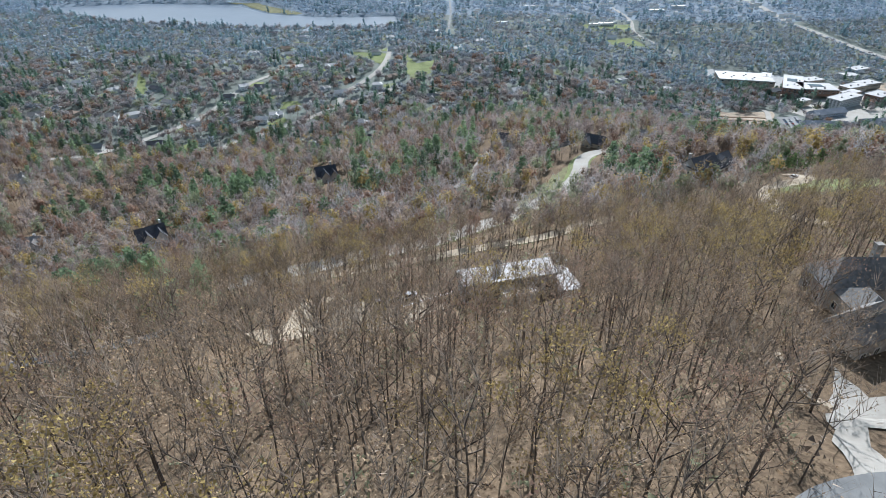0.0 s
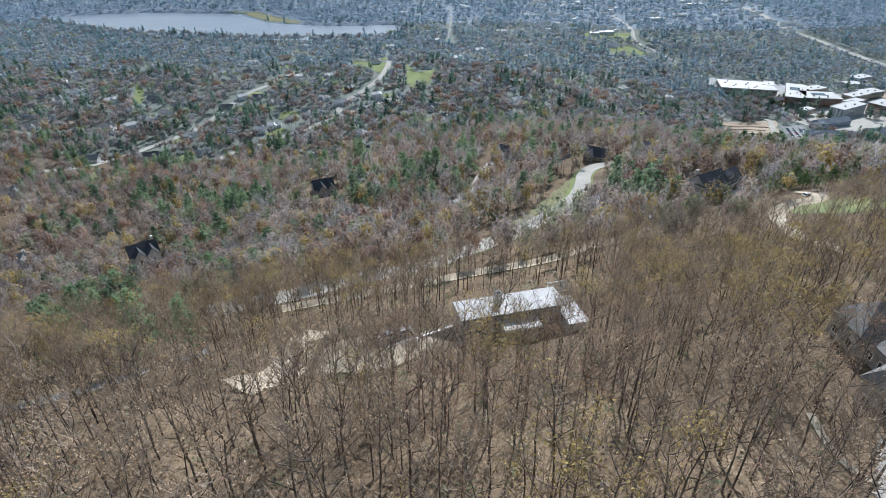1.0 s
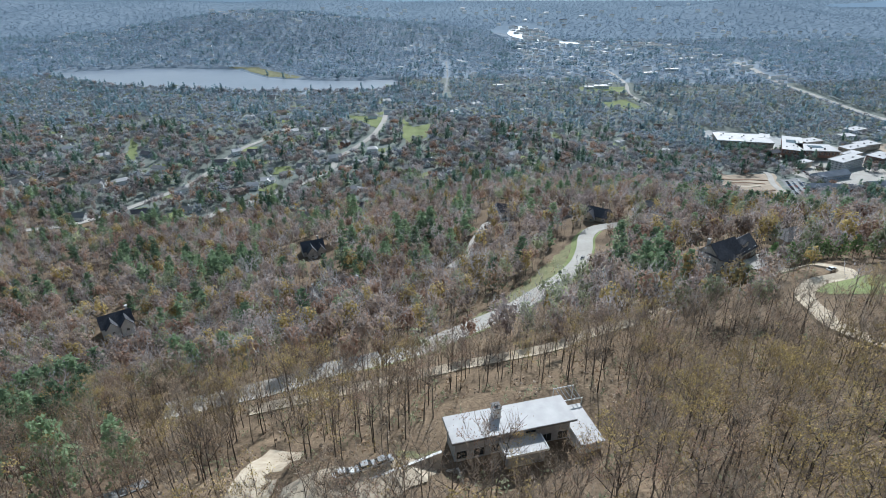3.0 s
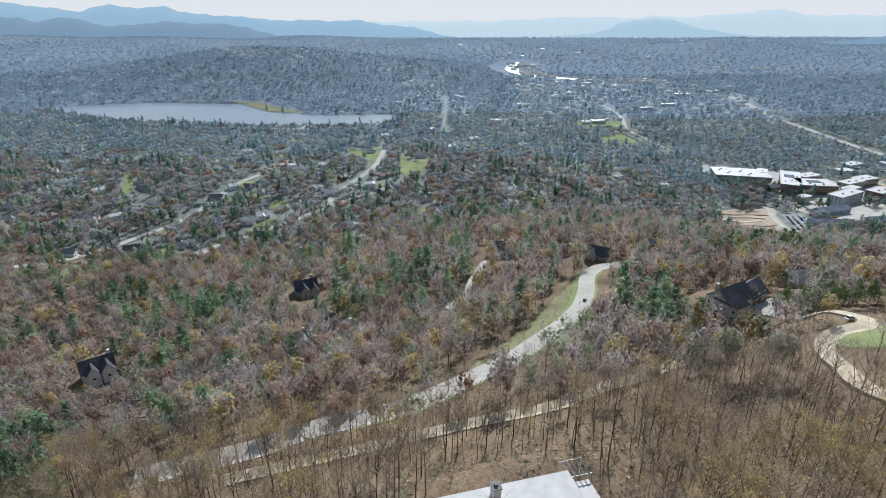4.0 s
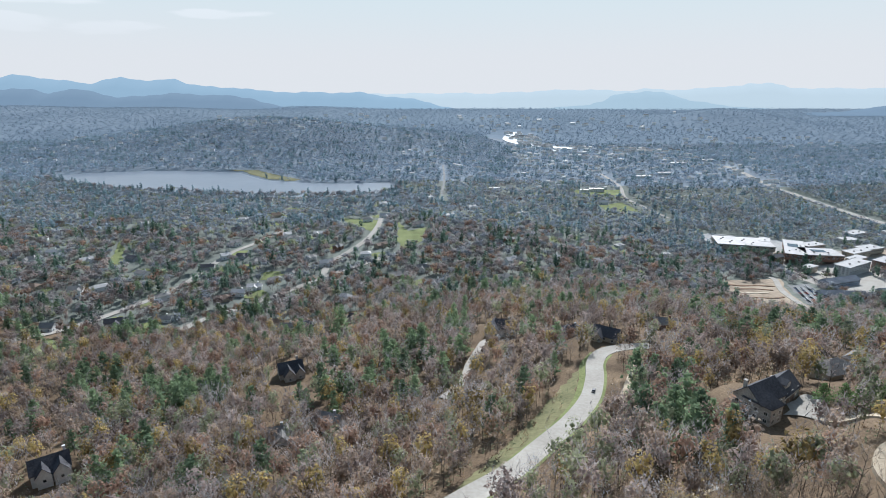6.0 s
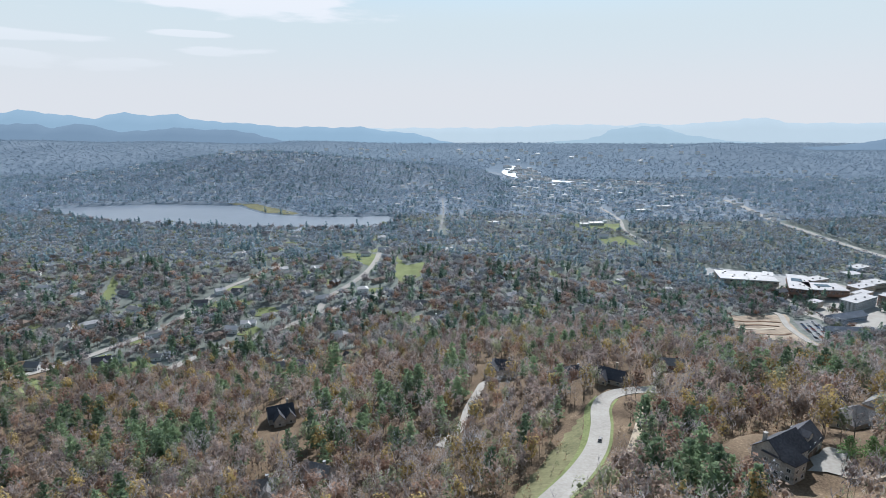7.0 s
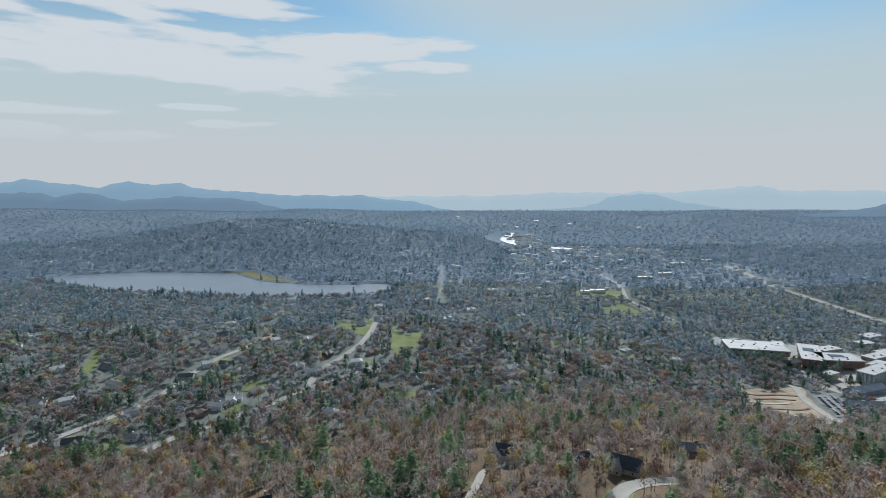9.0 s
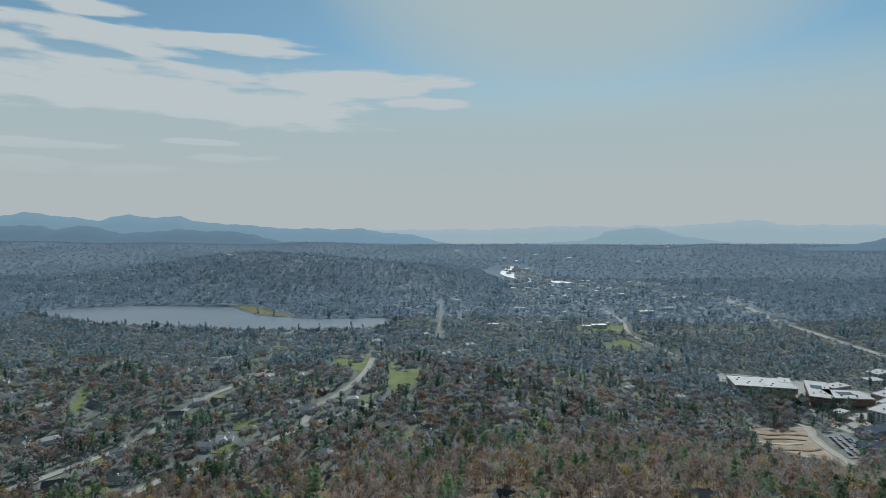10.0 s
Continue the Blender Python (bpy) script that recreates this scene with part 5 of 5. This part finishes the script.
near_places = open_places(scatter(50, None, -15, 185, 5.2))
near_kinds = sort_out(near_places)
order = np.argsort(np.hypot(near_places[:, 0] * 1.1, near_places[:, 1] - 62))
for i in order[:290]:
    tree(float(near_places[i, 0]), float(near_places[i, 1]), str(near_kinds[i]), float(rng.uniform(14.5, 21)), int(i), {"bare": "tall bare grey-brown tree with upswept limbs", "tan": "tall oak with withered tan leaves", "russet": "oak in russet autumn leaf", "gold": "maple with yellow-green autumn leaves", "pine": "green pine with open layered boughs"}[str(near_kinds[i])])
others = order[290:]
plant("hillside_trees", near_places[others], near_kinds[others], 0, 18.0, "%s trees covering the near hillside")
all_places = open_places(np.concatenate([scatter(45, None, 185, 330, 6.6), scatter(45, None, 330, 720, 8.2)]))
edge = 640 + 80 * rng.uniform(-1, 1, len(all_places))
mid_places = all_places[all_places[:, 1] < edge]
mid_kinds = sort_out(mid_places)
mid_kinds[(mid_kinds == "bare") & (rng.uniform(size=len(mid_kinds)) < 0.26)] = "gold"
lively = rng.uniform(size=len(mid_kinds)) < 0.5 + 0.3 * wave(mid_places, 37, 1.7)
plant("slope_trees", mid_places[lively], mid_kinds[lively], 1, 18.0, "%s trees on the lower slope", {"bare": LEAF_DULL, "tan": SLOPE_TAN, "russet": LEAF_RUST, "gold": LEAF_GOLD, "pine": LEAF_PINE}, twig=MAUVE_TWIG)
plant("slope_woods", mid_places[~lively], mid_kinds[~lively], 1, 17.0, "%s woods on the lower slope", {"bare": GREY_TWIG, "tan": LEAF_DULL, "russet": LEAF_RUST, "gold": LEAF_OLIVE, "pine": LEAF_PINE}, twig=MAUVE_TWIG)
far_places = np.concatenate([all_places[all_places[:, 1] >= edge], open_places(scatter(60, None, 720, 1500, 9.6))])
far_places = far_places[wave(far_places, 47, 1.1) < rng.uniform(0.3, 1.8, len(far_places))]
far_kinds = sort_out(far_places)
close = far_places[:, 1] < 1000 + 90 * wave(far_places, 60, 0.2)
warm = close & (rng.uniform(size=len(far_places)) < np.clip((1000 - far_places[:, 1]) / 420, 0.08, 0.9) + 0.25 * wave(far_places, 70, 2.2))
cool = close & ~warm
plant("valley_trees", far_places[warm], far_kinds[warm], 2, 16.5, "%s trees across the valley suburb", DULL)
plant("suburb_trees", far_places[cool], far_kinds[cool], 2, 16.0, "%s trees between the houses of the suburb", SUBURBAN)
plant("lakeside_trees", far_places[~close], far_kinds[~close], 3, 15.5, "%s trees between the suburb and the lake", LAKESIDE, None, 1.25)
shore = np.array([tuple(q) for q in resample(LAKE + LAKE[:1], 9)])
shore = shore[(shore[:, 1] < np.interp(shore[:, 0], [q[0] for q in sorted(LAKE)], [q[1] for q in sorted(LAKE)]) + 400)]
shore = np.concatenate([shore + rng.normal(size=shore.shape) * 5 - (0, 8), shore + rng.normal(size=shore.shape) * 7 - (0, 22)])
shore = shore[(~inside(tuple(LAKE), shore[:, 0], shore[:, 1])) & (shore[:, 1] < np.mean([q[1] for q in LAKE])) & (rng.uniform(size=len(shore)) < 0.8)]
shore_kinds = sort_out(shore)
shore_kinds[rng.uniform(size=len(shore)) < 0.12] = "pine"
plant("shore_trees", shore, shore_kinds, 2, 19.0, "%s trees along the near lake shore", GREY)
by_shops = np.concatenate([np.array(c) + rng.normal(size=(n, 2)) * r for c, n, r in (((505, 985), 26, 12), ((530, 960), 16, 9), ((548, 900), 12, 9), ((590, 940), 14, 9), ((480, 900), 22, 12), ((455, 870), 14, 10), ((575, 870), 8, 7), ((650, 860), 10, 9), ((505, 1004), 14, 6), ((528, 1000), 14, 6), ((552, 994), 14, 6), ((575, 988), 10, 6))])
shop_kinds = sort_out(by_shops)
shop_kinds[rng.uniform(size=len(by_shops)) < 0.35] = "pine"
plant("shop_trees", by_shops, shop_kinds, 2, 17.0, "%s trees round the shopping centre", DULL)
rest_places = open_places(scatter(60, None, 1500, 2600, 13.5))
plant("distant_trees", rest_places, sort_out(rest_places), 3, 14.0, "%s trees of the distant woods", HAZED, None, 1.75)
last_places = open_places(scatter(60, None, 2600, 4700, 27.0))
# These trees glow faintly to imitate haze.
for beyond, stuff, word in ((last_places[:, 1] < 3500, FAR_HAZE_WOODS, "far_woods"), (last_places[:, 1] >= 3500, FARTHEST_HAZE_WOODS, "haze_glow_farthest_woods")):
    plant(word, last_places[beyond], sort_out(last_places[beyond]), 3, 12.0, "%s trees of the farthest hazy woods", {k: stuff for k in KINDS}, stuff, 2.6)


def brush():
    """Low undergrowth and saplings on the hillside."""
    p = open_places(scatter(45, None, 0, 330, 3.2), False)
    p = p[wave(p, 13, 0.3) > rng.uniform(-1.8, 0.9, len(p))]
    z, verts, faces, slots, n = ground_z(p[:, 0], p[:, 1]), [], [], [], 0
    for i in range(6):
        shape = Shape()
        for j in range(16):
            r = rng.uniform(0, 1.3)
            a = rng.uniform(0, 6.3)
            shard(shape, np.array([math.cos(a) * r, math.sin(a) * r, rng.uniform(0.2, 2.2) * (1.3 - r * 0.6)]), rng.uniform(0.16, 0.42))
        v, f = shape.arrays()
        some = np.flatnonzero(np.arange(len(p)) % 6 == i)
        k = rng.uniform(0.5, 1.5, len(some))[:, None, None]
        verts.append((v[None] * k + np.stack([p[some, 0], p[some, 1], z[some]], -1)[:, None]).reshape(-1, 3))
        faces.append((f[None] + (np.arange(len(some)) * len(v))[:, None, None] + n).reshape(-1, 3))
        slots.append(np.repeat((rng.uniform(size=len(some)) * 3).astype(np.int32), len(f)))
        n += len(some) * len(v)
    me = mesh_from("undergrowth", np.concatenate(verts), np.concatenate(faces), np.concatenate(slots), (LEAF_TAN, LEAF_OLIVE, TWIG))
    tagged(new("undergrowth", me), "low tan and olive brush on the leafy hillside", "undergrowth", kind="stuff")


brush()
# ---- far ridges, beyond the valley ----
# Nearly black ridge surface; its haze colour is painted on as emission.
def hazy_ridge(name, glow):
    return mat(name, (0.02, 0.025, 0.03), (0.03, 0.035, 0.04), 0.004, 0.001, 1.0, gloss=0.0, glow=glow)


FAR_BLUE = hazy_ridge("distant_blue_haze_glow", (0.25, 0.345, 0.415))
NEAR_BLUE = hazy_ridge("nearer_blue_haze_glow", (0.165, 0.225, 0.285))
FAR_MIDDLE = hazy_ridge("middle_haze_glow", (0.33, 0.415, 0.455))
FAR_PALE = hazy_ridge("distant_pale_haze_glow", (0.44, 0.50, 0.515))


def ridge(name, y, crest, material, label, depth=260):
    """A mountain ridge: x, height pairs along its crest, with slopes in front and behind."""
    xs = np.linspace(crest[0][0], crest[-1][0], 160)
    hs = np.interp(xs, [c[0] for c in crest], [c[1] for c in crest])
    wob = random.Random(int(y))
    hs = hs + np.array([4 * math.sin(x / 61.0 + y) + 3 * math.sin(x / 23.0) + wob.uniform(-1.5, 1.5) for x in xs])
    verts, faces = [], []
    for x, h in zip(xs, hs):
        verts += [(x, y - depth, 40), (x, y - depth * 0.4, h * 0.62 + 20), (x, y, h), (x, y + 90, 40)]
    for i in range(len(xs) - 1):
        for j in range(3):
            a = i * 4 + j
            faces.append((a, a + 4, a + 5, a + 1))
    me = mesh_of(name, verts, faces, material)
    for p in me.polygons:
        p.use_smooth = True
    return tagged(new(name, me), label, "mountain", kind="structure")


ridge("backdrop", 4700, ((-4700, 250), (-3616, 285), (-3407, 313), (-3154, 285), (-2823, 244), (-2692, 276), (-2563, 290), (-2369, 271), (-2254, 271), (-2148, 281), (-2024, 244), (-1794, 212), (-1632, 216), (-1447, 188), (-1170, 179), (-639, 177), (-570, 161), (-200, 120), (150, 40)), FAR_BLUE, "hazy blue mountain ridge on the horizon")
ridge("backdrop", 4300, ((-4500, 190), (-3302, 206), (-2986, 206), (-2882, 177), (-2776, 198), (-2628, 206), (-2523, 185), (-2398, 143), (-2207, 164), (-1954, 177), (-1616, 164), (-1406, 143), (-1280, 105), (-1111, 60), (-1000, 30)), NEAR_BLUE, "wooded ridge glowing dark haze blue before the mountains")
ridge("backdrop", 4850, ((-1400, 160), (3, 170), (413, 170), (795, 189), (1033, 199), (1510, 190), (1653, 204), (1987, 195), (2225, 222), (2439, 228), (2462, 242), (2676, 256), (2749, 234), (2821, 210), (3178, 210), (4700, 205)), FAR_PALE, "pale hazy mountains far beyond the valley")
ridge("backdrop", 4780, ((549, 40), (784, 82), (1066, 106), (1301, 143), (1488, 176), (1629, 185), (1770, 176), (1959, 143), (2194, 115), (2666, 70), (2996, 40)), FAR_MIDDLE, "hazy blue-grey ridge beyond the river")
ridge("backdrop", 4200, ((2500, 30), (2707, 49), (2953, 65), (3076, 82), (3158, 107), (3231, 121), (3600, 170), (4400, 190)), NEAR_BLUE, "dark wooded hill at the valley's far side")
